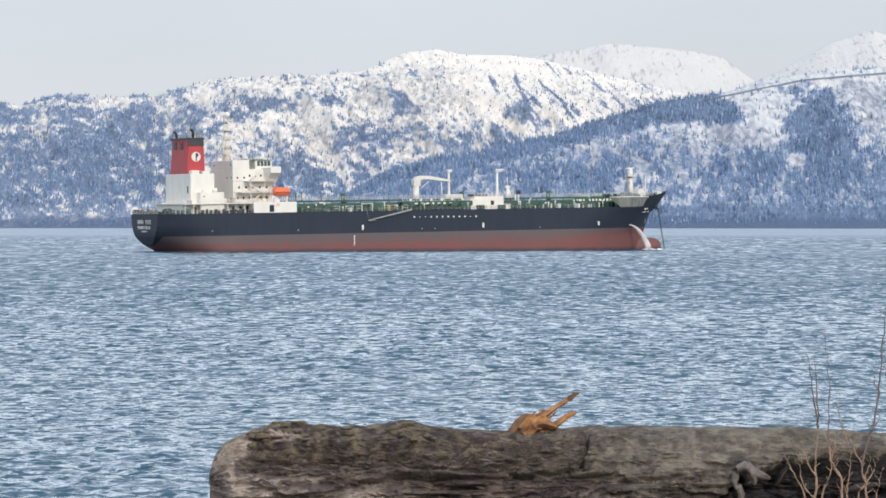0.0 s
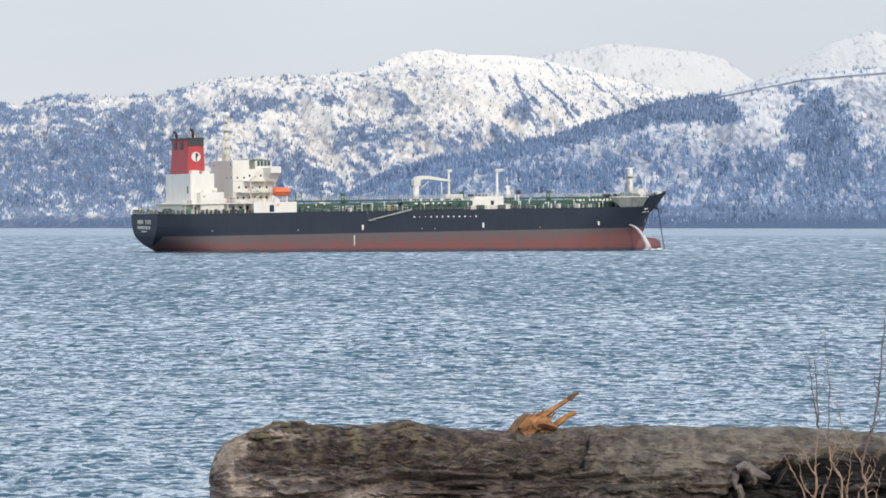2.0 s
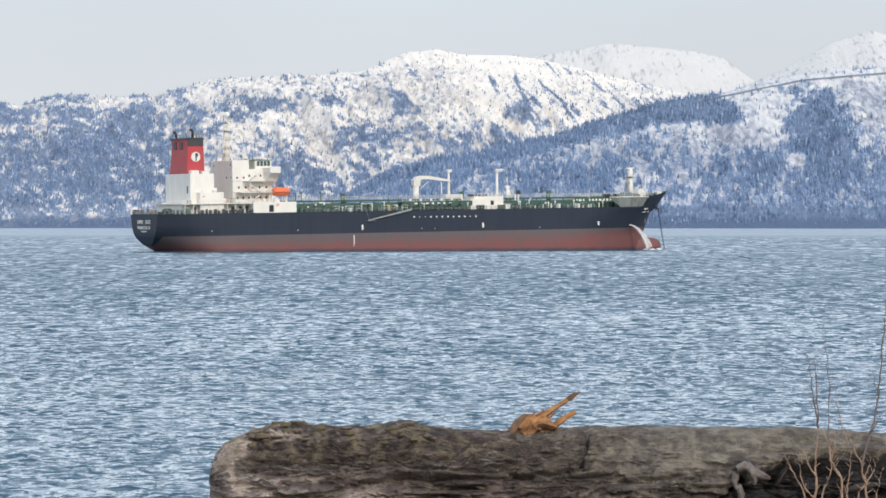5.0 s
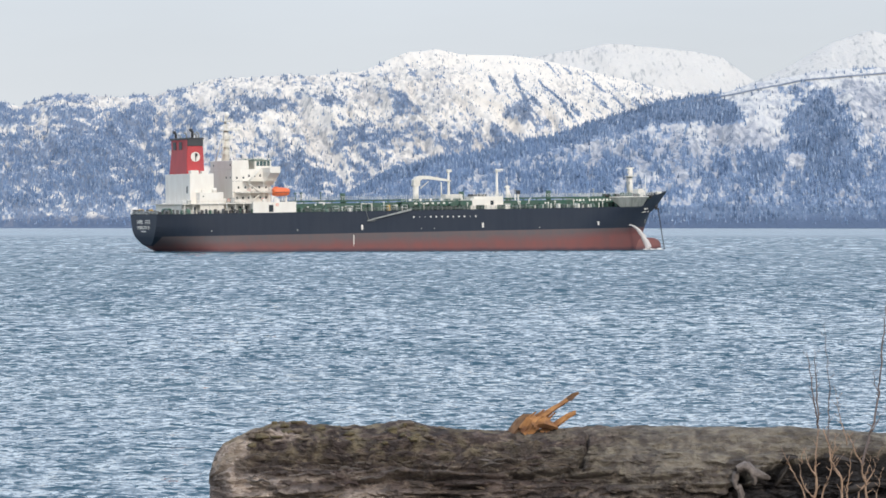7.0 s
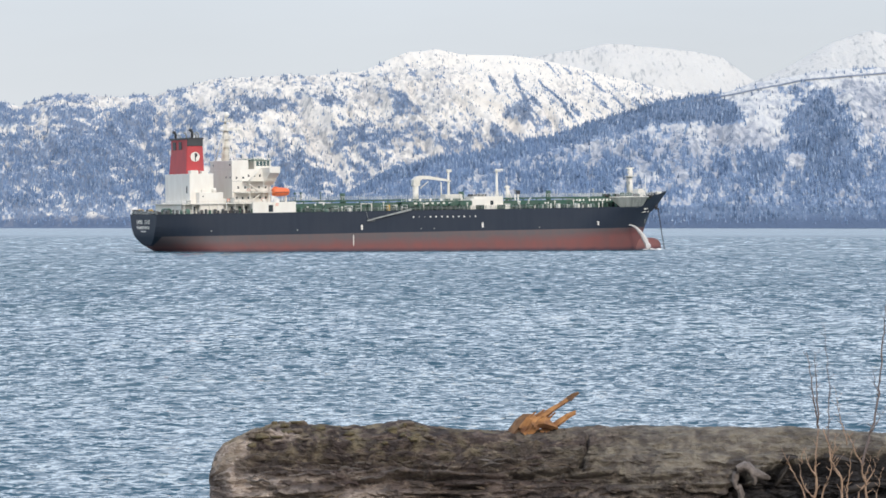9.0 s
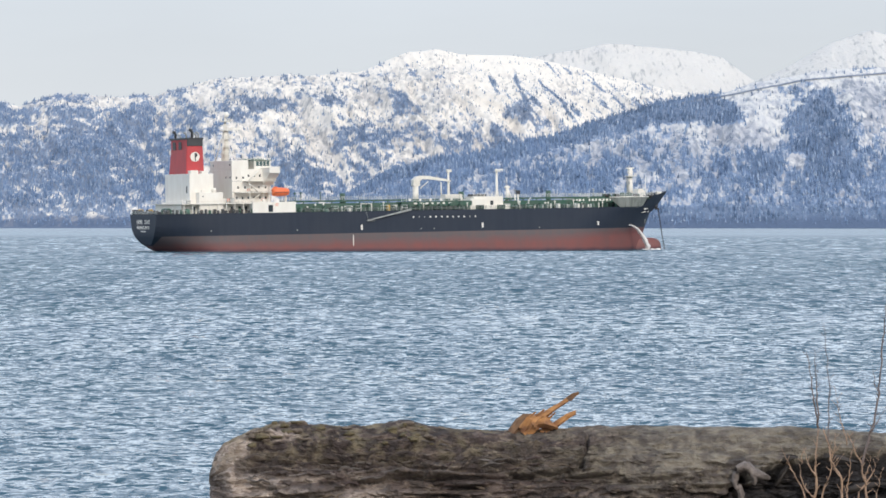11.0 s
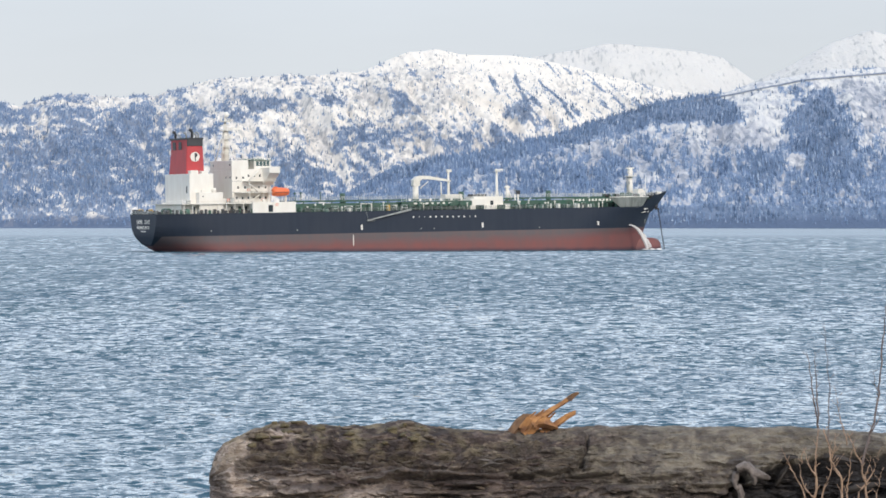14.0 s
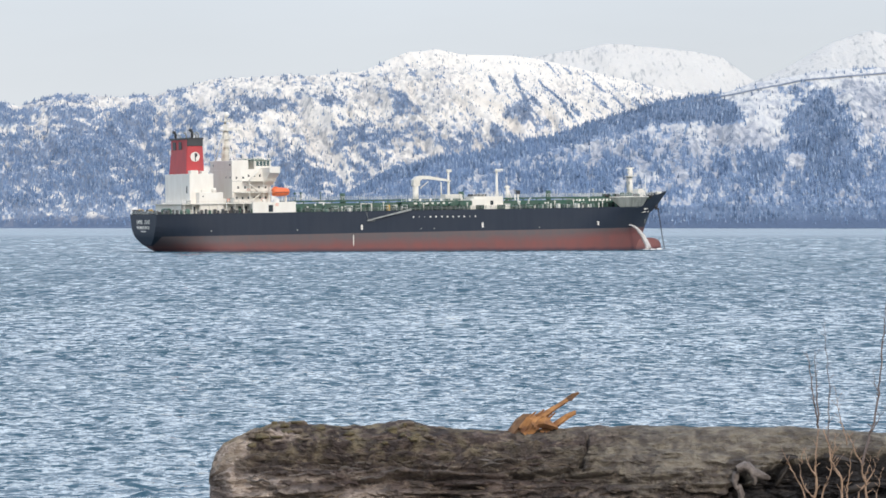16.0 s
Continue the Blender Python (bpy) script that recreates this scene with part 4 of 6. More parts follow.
def build_aft():
    # engine casing and funnel
    casing = part("engine_casing", boxes((11.4, 19.2, -10.6, 11.6, DECK - 0.1, 31.0), bevel=0.12), WHITE, ship, "white engine casing block")
    part("door", boxes((11.33, 11.42, -8.6, -7.7, 25.0, 27.2)), DARK_GLASS, casing)
    for v in (8.0, 2.5, -3.5):
        part("weld_seam", boxes((11.36, 11.42, v, v + 0.08, 20, 30.8)), WHITE, casing)
    part("top_coaming", boxes((12.0, 14.5, -10.2, -7.6, 31.0, 32.0), (15.5, 17.8, -10.3, -8.4, 31.0, 31.8), bevel=0.08), WHITE, casing)
    funnel = part("funnel", bmesh.new(), RED, ship, "red funnel with a black top and white emblem")
    bm = bmesh.new()
    lo = [(11.5, -7.8), (17.3, -7.8), (17.3, 7.9), (11.5, 7.9)]
    hi = [(11.9, -7.5), (17.1, -7.5), (17.1, 6.7), (11.9, 6.7)]
    a = [bm.verts.new((u, v, 31.02)) for u, v in lo]
    b = [bm.verts.new((u, v, 39.5)) for u, v in hi]
    for i in range(4):
        bm.faces.new((a[i], a[(i + 1) % 4], b[(i + 1) % 4], b[i]))
    bm.faces.new(b)
    bmesh.ops.bevel(bm, geom=list(bm.edges), offset=0.2, segments=2, affect="EDGES")
    bm.to_mesh(funnel.data)
    bm.free()
    part("funnel_top", boxes((11.95, 17.15, -7.5, 6.7, 39.5, 42.0), bevel=0.15), BLACK, funnel, "black funnel top")
    part("cap_rim", boxes((11.5, 17.3, -7.7, 7.2, 41.5, 42.1), bevel=0.06), BLACK, funnel)
    part("aft_panel", boxes((11.84, 11.97, -7.3, 6.6, 39.3, 41.5)), RED, funnel)
    for v in (3.4, -1.8):
        part("louvre", boxes((11.66, 11.9, v - 1.25, v + 1.25, 38.5, 40.9)), BLACK, funnel, "dark louvred opening")
    disc = rod((14.4, -7.85, 36.2), (14.4, -7.5, 36.2), 1.48, 1.48, 28)
    part("emblem", disc, WHITE, funnel, "white round emblem with a dark device")
    part("emblem_device", prism(((14.3, 34.9), (14.6, 34.9), (14.6, 36.0), (15.2, 36.6), (14.9, 37.4), (14.2, 37.3)), -7.92, -7.86), BLACK, funnel)
    for u, v, z, r in ((12.6, 4.5, 43.9, 0.4), (13.0, 1.0, 42.9, 0.25), (13.2, -3.5, 43.5, 0.25), (14.6, -4.8, 44.4, 0.42), (15.6, -5.6, 43.2, 0.25), (16.2, -6.2, 43.6, 0.25)):
        pipe = bmesh.new()
        tube(pipe, ((u, v, 41.9), (u, v, z - 0.5), (u - 0.3, v, z), (u - 0.9, v, z + 0.25)), [r, r, r * 1.15, r * 1.2], 10)
        part("exhaust_pipe", pipe, BLACK if r > 0.29 else GREY_PAINT, funnel)
    # low deckhouse round the casing, with an open side passage
    low = part("poop_house", boxes((8.4, 31.0, -11.2, 12.5, DECK - 0.1, 21.6), bevel=0.1), WHITE, ship, "low white poop deckhouse")
    part("boat_deck", boxes((7.6, 31.0, -14.4, 14.4, 21.6, 21.85)), WHITE, low)
    for i in range(9):
        part("stanchion", boxes((8.2 + i * 2.75, 8.4 + i * 2.75, -14.2, -14.0, DECK - 0.1, 21.6)), WHITE, low)
    placed(part("railing", railing(23, 1.1, 1.6, 0.045), WHITE, low), 7.8, -14.3, 21.85)
    placed(part("railing", railing(28.5, 1.1, 1.6, 0.045), WHITE, low), 7.7, -14.2, 21.85, 90)
    for u in (12.0, 24.5, 27.0, 29.2):
        part("door", boxes((u, u + 0.9, -11.28, -11.2, DECK + 0.1, DECK + 2.1)), DARK_GLASS, low)
    blk = part("side_house", boxes((13.4, 21.2, -13.6, -8.0, DECK - 0.1, 25.2), bevel=0.1), WHITE, ship, "white starboard deckhouse block")
    part("porthole", rod((14.6, -13.7, 24.0), (14.6, -13.55, 24.0), 0.2), DARK_GLASS, blk)
    placed(part("vent_cowl", rod((0, 0, 0), (0, 0, 1.4), 0.8, 0.7, 12), WHITE, blk), 19.2, -10.9, 25.2)
    # accommodation tower
    tower = part("accommodation", boxes((25.5, 38.4, -10.0, 10.0, DECK - 0.1, 32.2), bevel=0.12), WHITE, ship, "white accommodation tower")
    up = part("upper_house", boxes((25.5, 31.0, -10.0, 9.0, 32.2, 35.0), bevel=0.12), WHITE, tower)
    aft_windows(up, 25.46, -8.5, 6.0, 2, 33.6, 0.5, 0.6)
    aft_windows(tower, 25.46, -8.6, -5.0, 2, 29.7, 0.5, 0.6)
    windows_row(tower, 27.0, 29.2, 2, -10.04, 29.6, 0.5, 0.6)
    windows_row(tower, 31.0, 36.6, 4, -10.04, 30.2, 0.5, 0.7)
    windows_row(tower, 27.5, 36.6, 5, -10.04, 26.6, 0.5, 0.7)
    windows_row(tower, 27.0, 36.6, 6, -10.04, 23.4, 0.5, 0.7)
    balcony(tower, 29.0, 38.8, -13.4, -10.0, 28.6)
    balcony(tower, 26.5, 40.5, -13.8, -10.0, 25.1)
    balcony(tower, 25.5, 38.4, -14.2, -10.0, 21.9)
    for z, a, b in ((28.6, 30.2, 33.4), (25.1, 33.5, 29.5), (21.9, 30.5, 34.4)):
        bm = bmesh.new()
        tube(bm, ((a, -12.6, z), (b, -12.6, z + 3.2)), 0.16, 4)
        tube(bm, ((a, -11.9, z), (b, -11.9, z + 3.2)), 0.16, 4)
        for i in range(12):
            x = a + (b - a) * i / 12
            box(bm, x - 0.15, x + 0.15, -12.6, -11.9, z + 3.2 * i / 12, z + 3.2 * i / 12 + 0.06)
        part("stairway", bm, WHITE, tower)
    for u in (30.0, 34.5, 38.0):
        part("pillar", boxes((u, u + 0.16, -13.3, -13.14, 21.9, 28.5)), WHITE, tower)
    # wheelhouse and its wings
    wheel = part("wheelhouse", boxes((33.5, 39.0, -8.6, 8.6, 32.2, 34.9), bevel=0.1), WHITE, ship, "white wheelhouse with a wide bridge wing")
    for i in range(9):
        part("window", boxes((38.96, 39.04, -8.2 + i * 1.84, -6.8 + i * 1.84, 33.3, 34.5)), DARK_GLASS, wheel)
    part("roof_edge", boxes((33.3, 39.2, -8.9, 8.9, 34.9, 35.1), bevel=0.05), GREEN_LIGHT, wheel, "pale green wheelhouse roof")
    band = part("window_band", boxes((34.0, 38.7, -8.66, -8.6, 33.2, 34.7)), TEAL_GLASS, wheel, "greenish wheelhouse glazing")
    for u in (34.0, 35.15, 36.3, 37.45, 38.6):
        part("mullion", boxes((u - 0.08, u + 0.08, -8.72, -8.66, 33.2, 34.7)), WHITE, band)
    wing = boxes((35.6, 39.1, -16.0, -8.6, 30.9, 31.15), (35.6, 39.1, -16.0, -15.9, 31.1, 32.9), (39.0, 39.1, -16.0, -8.6, 31.1, 32.9), (35.6, 35.7, -16.0, -8.6, 31.1, 32.6))
    part("bridge_wing", wing, WHITE, wheel)
    part("bridge_wing", boxes((35.6, 39.1, 8.6, 16.0, 30.9, 31.15), (39.0, 39.1, 8.6, 16.0, 31.1, 32.9), (35.6, 39.1, 15.9, 16.0, 31.1, 32.9)), WHITE, wheel)
    brace = bmesh.new()
    vs = [brace.verts.new(p) for p in ((35.8, -10.0, 27.2), (39.0, -10.0, 27.2), (39.0, -15.8, 30.9), (35.8, -15.8, 30.9), (35.8, -10.0, 30.9), (39.0, -10.0, 30.9))]
    for f in ((0, 1, 2, 3), (0, 3, 4), (1, 5, 2), (3, 2, 5, 4), (0, 4, 5, 1)):
        brace.faces.new([vs[i] for i in f])
    bmesh.ops.recalc_face_normals(brace, faces=brace.faces)
    part("wing_brace", brace, WHITE, wheel)
    placed(part("railing", railing(5.4, 1.1, 0.9, 0.05), WHITE, wheel), 33.6, -8.5, 34.9)
    part("awning", boxes((30.6, 36.8, -8.4, -3.0, 35.3, 35.45), (30.6, 30.75, -8.4, -8.25, 32.2, 35.3), (36.6, 36.8, -8.4, -8.25, 34.9, 35.3)), GREEN_LIGHT, wheel, "pale green awning over the upper bridge")
    part("awning_side", boxes((33.8, 36.4, -8.36, -8.3, 34.2, 35.2)), GREEN_LIGHT, wheel)
    placed(part("searchlight", boxes((-0.3, 0.3, -0.3, 0.3, 0, 1.5), bevel=0.05), BUFF, wheel), 30.9, -9.2, 32.2)
    # radar mast
    mast = part("radar_mast", rod((27.4, 0, 34.9), (27.4, 0, 46.4), 1.15, 0.75, 12), BUFF, ship, "cream radar mast with platforms")
    part("mast_pole", rod((27.4, 0, 46.4), (27.4, 0, 50.2), 0.4, 0.25), BUFF, mast)
    part("radar_dome", ellipsoid((27.6, -0.6, 49.3), (0.8, 0.8, 0.95), 14), WHITE, mast)
    for z, r in ((47.2, 1.7), (44.4, 2.0), (41.7, 1.7)):
        part("mast_platform", rod((27.6, 0, z - 0.12), (27.6, 0, z + 0.12), r, r, 12), BUFF, mast)
        placed(part("railing", railing(2.6, 0.9, 0.6, 0.05), BUFF, mast), 26.5, -1.6, z)
    part("radar_scanner", boxes((29.0, 32.6, -0.25, 0.25, 44.7, 45.2), (30.6, 30.9, -0.15, 0.15, 43.6, 44.8)), WHITE, mast)
    part("yard", boxes((27.3, 27.5, -4.5, 4.5, 46.0, 46.15)), BUFF, mast)
    for u, v, h in ((25.2, -3.0, 44.5), (24.8, 2.8, 46.0), (31.2, -4.6, 41.0), (34.4, -5.5, 41.8), (29.6, 3.0, 47.0)):
        part("whip_antenna", rod((u, v, 35.0), (u, v, h), 0.09, 0.03, 5), WHITE, mast)
    for z in (37.0, 39.2):
        part("mast_bracket", boxes((26.0, 29.4, -1.8, 1.8, z, z + 0.12), (26.0, 26.1, -1.8, -1.7, z, z + 0.9), (29.3, 29.4, -1.8, -1.7, z, z + 0.9), (26.0, 29.4, -1.8, -1.72, z + 0.8, z + 0.9)), WHITE, mast)
    part("signal_lamp", boxes((25.7, 26.3, -0.4, 0.4, 47.3, 48.4), (28.6, 29.2, -0.4, 0.4, 42.0, 42.8), bevel=0.08), WHITE, mast)
    for v in (-2.6, 2.6):
        part("mast_leg", rod((25.0, v, 35.0), (27.0, v * 0.2, 44.2), 0.18, 0.14, 6), BUFF, mast)
    # white store at the ship's side with its door
    store = part("side_store", boxes((30.0, 44.3, -15.75, -9.0, DECK - 0.1, 22.0), bevel=0.1), WHITE, ship, "white block at the rail with a dark door")
    part("door", boxes((35.2, 36.7, -15.8, -15.7, 18.95, 21.1)), DARK_GLASS, store)
    placed(part("vent_cowl", rod((0, 0, 0), (0, 0, 1.0), 0.5, 0.42, 10), WHITE, store), 34.0, -14.6, 22.0)
    for u in (36.8, 42.4):
        placed(part("davit", boxes((-0.2, 0.2, -0.3, 0.3, 0, 4.4), (-0.2, 0.2, -1.6, 0.3, 4.2, 4.6), bevel=0.04), WHITE, store), u, -12.2, 22.0)
    boat = part("lifeboat", bmesh.new(), ORANGE, ship, "orange enclosed lifeboat")
    bm = bmesh.new()
    for i, (u, w, zl, zh) in enumerate(((37.3, 0.6, 24.3, 26.0), (37.5, 1.25, 23.9, 26.4), (38.8, 1.45, 23.7, 26.5), (40.4, 1.5, 23.7, 26.45), (41.8, 1.4, 23.8, 26.3), (42.6, 1.1, 24.1, 26.1), (42.9, 0.5, 24.5, 25.7))):
        ring = [bm.verts.new((u, -13.6 + w * math.cos(a), (zl + zh) / 2 + (zh - zl) / 2 * math.sin(a))) for a in np.linspace(0, math.tau, 13)[:-1]]
        if i:
            for k in range(12):
                bm.faces.new((prev[k], prev[(k + 1) % 12], ring[(k + 1) % 12], ring[k])).smooth = True
        else:
            bm.faces.new(ring)
        prev = ring
    bm.faces.new(prev)
    bmesh.ops.recalc_face_normals(bm, faces=bm.faces)
    bm.to_mesh(boat.data)
    bm.free()
    part("keel_strip", boxes((37.7, 42.4, -15.12, -15.0, 24.85, 25.0)), BLACK, boat)
    part("conning_hatch", boxes((37.9, 39.0, -14.2, -13.0, 26.2, 26.7), bevel=0.15), ORANGE, boat)
    for k, (u, v, z, w, h) in enumerate(((24.4, -12.6, 21.9, 0.7, 1.5), (27.4, -12.2, 21.9, 0.5, 1.1), (33.4, -11.6, 25.1, 0.5, 1.0), (36.8, -11.4, 28.6, 0.4, 1.2), (15.0, -12.6, 25.2, 0.6, 0.9), (21.6, -12.8, 21.85, 0.5, 1.4), (10.0, -13.2, 21.85, 0.6, 1.0))):
        part("deck_box", boxes((u - w, u + w, v - 0.4, v + 0.4, z, z + h), bevel=0.06), (GREY_PAINT, WHITE, BUFF)[k % 3], ship)
    for u, v, z in ((29.6, -13.5, 25.3), (34.0, -13.9, 22.2), (22.6, -14.35, 22.3), (38.0, -15.8, 20.6)):
        ring = [(u + 0.38 * math.cos(t), v, z + 0.5 + 0.38 * math.sin(t)) for t in np.linspace(0, math.tau, 15)]
        part("lifebuoy", tube(bmesh.new(), ring, 0.09, 6, False), ORANGE, ship, "orange ring lifebuoy")
    for u in (26.2, 28.4, 31.5):
        part("drain_pipe", rod((u, -10.08, 21.9), (u, -10.08, 32.0), 0.07, 0.07, 6), WHITE, ship)
    for z in (22.0, 25.2, 28.6):
        part("deck_edge_trim", boxes((25.4, 38.5, -10.06, -10.0, z - 0.12, z)), GREY_PAINT, ship)
    # after deck gear
    for u, v, s, mat in ((2.5, 9.5, 1.0, YELLOW), (3.4, 3.0, 0.9, YELLOW), (5.2, -8.0, 1.2, GREEN), (6.0, -3.0, 1.2, GREEN), (4.0, -11.0, 0.7, BLACK), (9.5, -13.4, 0.8, GREEN_LIGHT), (24.5, -13.2, 0.7, BLACK), (27.0, -13.2, 0.7, GREEN_LIGHT), (1.8, 10.8, 0.8, BLACK)):
        bm = boxes((u - s, u + s, v - 0.6, v + 0.6, DECK - 0.12, DECK + 0.4))
        tube(bm, ((u, v - 1.1, DECK + 0.9), (u, v + 1.1, DECK + 0.9)), s * 0.75, 12)
        part("mooring_winch", bm, mat, ship)
    for v in (11.6, 8.0, 4.0, 0.0, -4.0, -8.0, -11.4):
        part("bollard", rod((0.8, v, DECK - 0.1), (0.8, v, DECK + 0.9), 0.32, 0.38, 10), BLACK, ship)
    rs = random.Random(8)
    for k in range(24):
        u = 1.5 + k * 1.25 + rs.uniform(-0.3, 0.3)
        w, h = rs.uniform(0.2, 0.45), rs.uniform(0.7, 1.5)
        v = -half_breadth(u, DECK) + 0.7
        part("fairlead", boxes((u - w, u + w, v - 0.3, v + 0.3, DECK - 0.12, DECK + h), bevel=0.08), rs.choice((BLACK, BLACK, GREEN, STEEL)), ship)
    for k in range(13):
        v = 11.3 - k * 1.84 + rs.uniform(-0.35, 0.35)
        part("stern_fairlead", boxes((0.4, 1.0, v - 0.35, v + 0.35, DECK - 0.12, DECK + rs.uniform(0.8, 1.5)), bevel=0.08), rs.choice((BLACK, STEEL)), ship)
    for u, v in ((5.0, 6.0), (2.0, 11.0)):
        part("ensign_staff", rod((u, v, DECK), (u, v, DECK + 5), 0.07, 0.04, 5), WHITE, ship)


def build_deck():
    # cargo pipes along the middle, on low frames, with a walkway over them
    for v, z, r, mat in ((-2.6, 20.6, 0.42, GREEN), (-1.4, 20.7, 0.36, GREEN), (-0.2, 20.8, 0.42, GREEN_LIGHT), (1.0, 20.6, 0.42, GREEN), (2.4, 20.7, 0.36, GREEN), (-4.0, 19.7, 0.3, GREEN), (-5.4, 19.5, 0.22, GREEN_LIGHT), (-7.0, 19.4, 0.2, GREEN)):
        part("cargo_pipe", rod((46, v, z), (164 - abs(v) * 1.5, v, z), r, r, 8), mat, ship)
    walkway = part("catwalk", boxes((44.5, 164, -3.4, -1.6, 22.05, 22.25)), GREEN, ship, "green raised catwalk along the deck")
    placed(part("railing", railing(119.5, 1.1, 1.7, 0.05), RAIL, walkway), 44.5, -3.4, 22.25)
    placed(part("railing", railing(119.5, 1.1, 1.7, 0.05), RAIL, walkway), 44.5, -1.6, 22.25)
    part("girder", boxes((44.5, 164, -3.5, -3.38, 21.7, 22.1)), GREEN, walkway)
    frame_mesh = boxes((-0.15, 0.15, -3.6, -3.3, DECK - 0.12, 22.0), (-0.15, 0.15, 2.9, 3.2, DECK - 0.12, 21.2), (-0.15, 0.15, -3.6, 3.2, 20.0, 20.25), (-0.1, 0.1, -7.6, -3.3, 19.1, 19.25))
    first = placed(part("pipe_support", frame_mesh, GREEN, ship), 47, 0, 0)
    for i in range(1, 25):
        repeat(first, (i * 4.8, 0, 0))
    # deep transverse frames stiffening the deck from above
    trans = placed(part("deck_beam", boxes((-0.12, 0.12, -14.6, 14.6, DECK - 0.12, DECK + 1.3)), GREEN, ship), 50, 0, 0)
    for i in range(1, 15):
        repeat(trans, (i * 7.4, 0, 0))
    # manifold amidships
    rs = random.Random(5)
    for i in range(6):
        u = 84 + i * 3.6
        m = bmesh.new()
        tube(m, ((u, -1, 20.4), (u, -12.4, 20.4), (u, -13.0, 20.4)), [0.34, 0.34, 0.34], 10)
        tube(m, ((u, -13.0, 20.4), (u, -13.3, 20.4)), 0.55, 12)
        part("manifold_pipe", m, GREEN, ship)
        placed(part("manifold_valve", boxes((-0.35, 0.35, -0.4, 0.4, -0.5, 1.2), bevel=0.06), GREEN_LIGHT if i % 2 else GREEN, ship), u, -9.5, 20.4)
        placed(part("spool_flange", rod((0, -13.36, 20.4), (0, -13.3, 20.4), 0.42, 0.42, 12), WHITE, ship), u, 0, 1.6)
    part("drip_tray", boxes((82, 104, -14.6, -11.4, DECK + 0.5, DECK + 0.75), bevel=0.05), GREEN, ship)
    part("manifold_platform", boxes((82, 106.5, -11.4, -7.0, 21.3, 21.5), (82, 106.5, -11.45, -11.35, 20.0, 21.3)), GREEN, ship)
    placed(part("railing", railing(24.5, 1.1, 1.6, 0.05), RAIL, ship), 82, -11.4, 21.5)
    part("deck_girder", boxes((46, 156, -5.1, -4.8, DECK - 0.12, 21.3), bevel=0.05), GREEN, ship)
    part("deck_girder", boxes((70, 109, -8.6, -8.3, DECK - 0.12, 21.2), bevel=0.05), GREEN, ship)
    board = part("sign_board", boxes((143.5, 157.5, -11.05, -10.9, 20.3, 21.9)), GREEN, ship, "green board with white lettering, too small to read")
    for u, w in ((144.2, 0.5), (145.3, 0.9), (146.6, 0.5), (148.8, 0.5), (150.0, 0.7), (151.2, 0.6), (152.6, 0.9), (154.0, 0.6), (155.2, 0.7), (156.4, 0.5)):
        part("letter_bar", boxes((u - w / 2, u + w / 2, -11.1, -11.06, 20.8, 21.45)), WHITE, board)
    for u in (144.5, 150.5, 156.8):
        part("board_post", boxes((u - 0.1, u + 0.1, -10.9, -10.7, DECK - 0.12, 21.9)), GREEN, board)
    for k in range(7):
        part("letter_bar", boxes((86.2 + k * 2.0, 87.3 + k * 2.0 - 0.3 * (k % 2), -11.5, -11.46, 20.55, 21.1)), WHITE, ship, "white lettering on a green beam, too small to read")
    # tank hatches, vents, valves and lockers spread over the deck
    for i in range(26):
        u, v = 48 + i * 4.4 + rs.uniform(-1, 1), rs.choice((-12.6, -10.8, -9.0))
        if 82 < u < 121:
            continue
        h = rs.uniform(0.8, 2.0)
        bm = rod((0, 0, DECK - 0.12), (0, 0, DECK + h), 0.45, 0.45, 10)
        tube(bm, ((0, 0, DECK + h), (0, 0, DECK + h + 0.25)), 0.62, 12)
        placed(part("tank_hatch", bm, rs.choice((GREEN, GREEN, GREEN)), ship), u, v, 0)
    for i in range(34):
        u, v = 47 + i * 3.4 + rs.uniform(-1, 1), rs.choice((-14.0, -13.2, -6.5, -8.2))
        if 107 < u < 121:
            continue
        h = rs.uniform(1.0, 2.6)
        bm = rod((0, 0, DECK - 0.12), (0, 0, DECK + h), 0.12, 0.12, 6)
        tube(bm, ((-0.25, 0, DECK + h), (0.25, 0, DECK + h)), 0.22, 8)
        placed(part("valve_stand", bm, rs.choice((WHITE, GREEN_LIGHT, WHITE, BUFF)), ship), u, v, 0)
    for u, v, w, h, mat in ((56, -12, 0.5, 0.9, GREEN_LIGHT), (60.5, -13, 0.6, 1.1, GREEN), (63.2, -13.2, 0.4, 1.2, WHITE), (72, -10, 1.0, 2.6, GREEN), (77.5, -11, 0.35, 1.9, YELLOW), (80.0, -11, 0.4, 1.9, BUFF), (144, -12, 0.35, 1.3, WHITE), (147.5, -12, 0.3, 1.0, BUFF), (152, -9, 1.2, 1.4, GREEN), (131, -12, 0.5, 1.2, GREEN_LIGHT), (136.5, -13, 0.4, 1.4, WHITE)):
        part("deck_locker", boxes((u - w, u + w, v - 0.8, v + 0.8, DECK - 0.12, DECK + h), bevel=0.08), mat, ship)
    for u in (66.8, 108.3, 139.7):
        m = rod((u, 0.5, 20.5), (u, 0.5, 24.4), 0.85, 0.85, 12)
        part("tank_vent", m, GREEN, ship, "stout dark green tank vent")
    for u in (49.6, 51.6, 58.2, 126.4, 155.0):
        v = rod((u, -2.0, 22.0), (u, -2.0, 25.0), 0.16, 0.12, 6)
        tube(v, ((u - 0.5, -2.0, 24.6), (u + 0.5, -2.0, 24.6)), 0.14, 6)
        part("deck_light_post", v, GREY_PAINT if u > 60 else GREEN, ship)
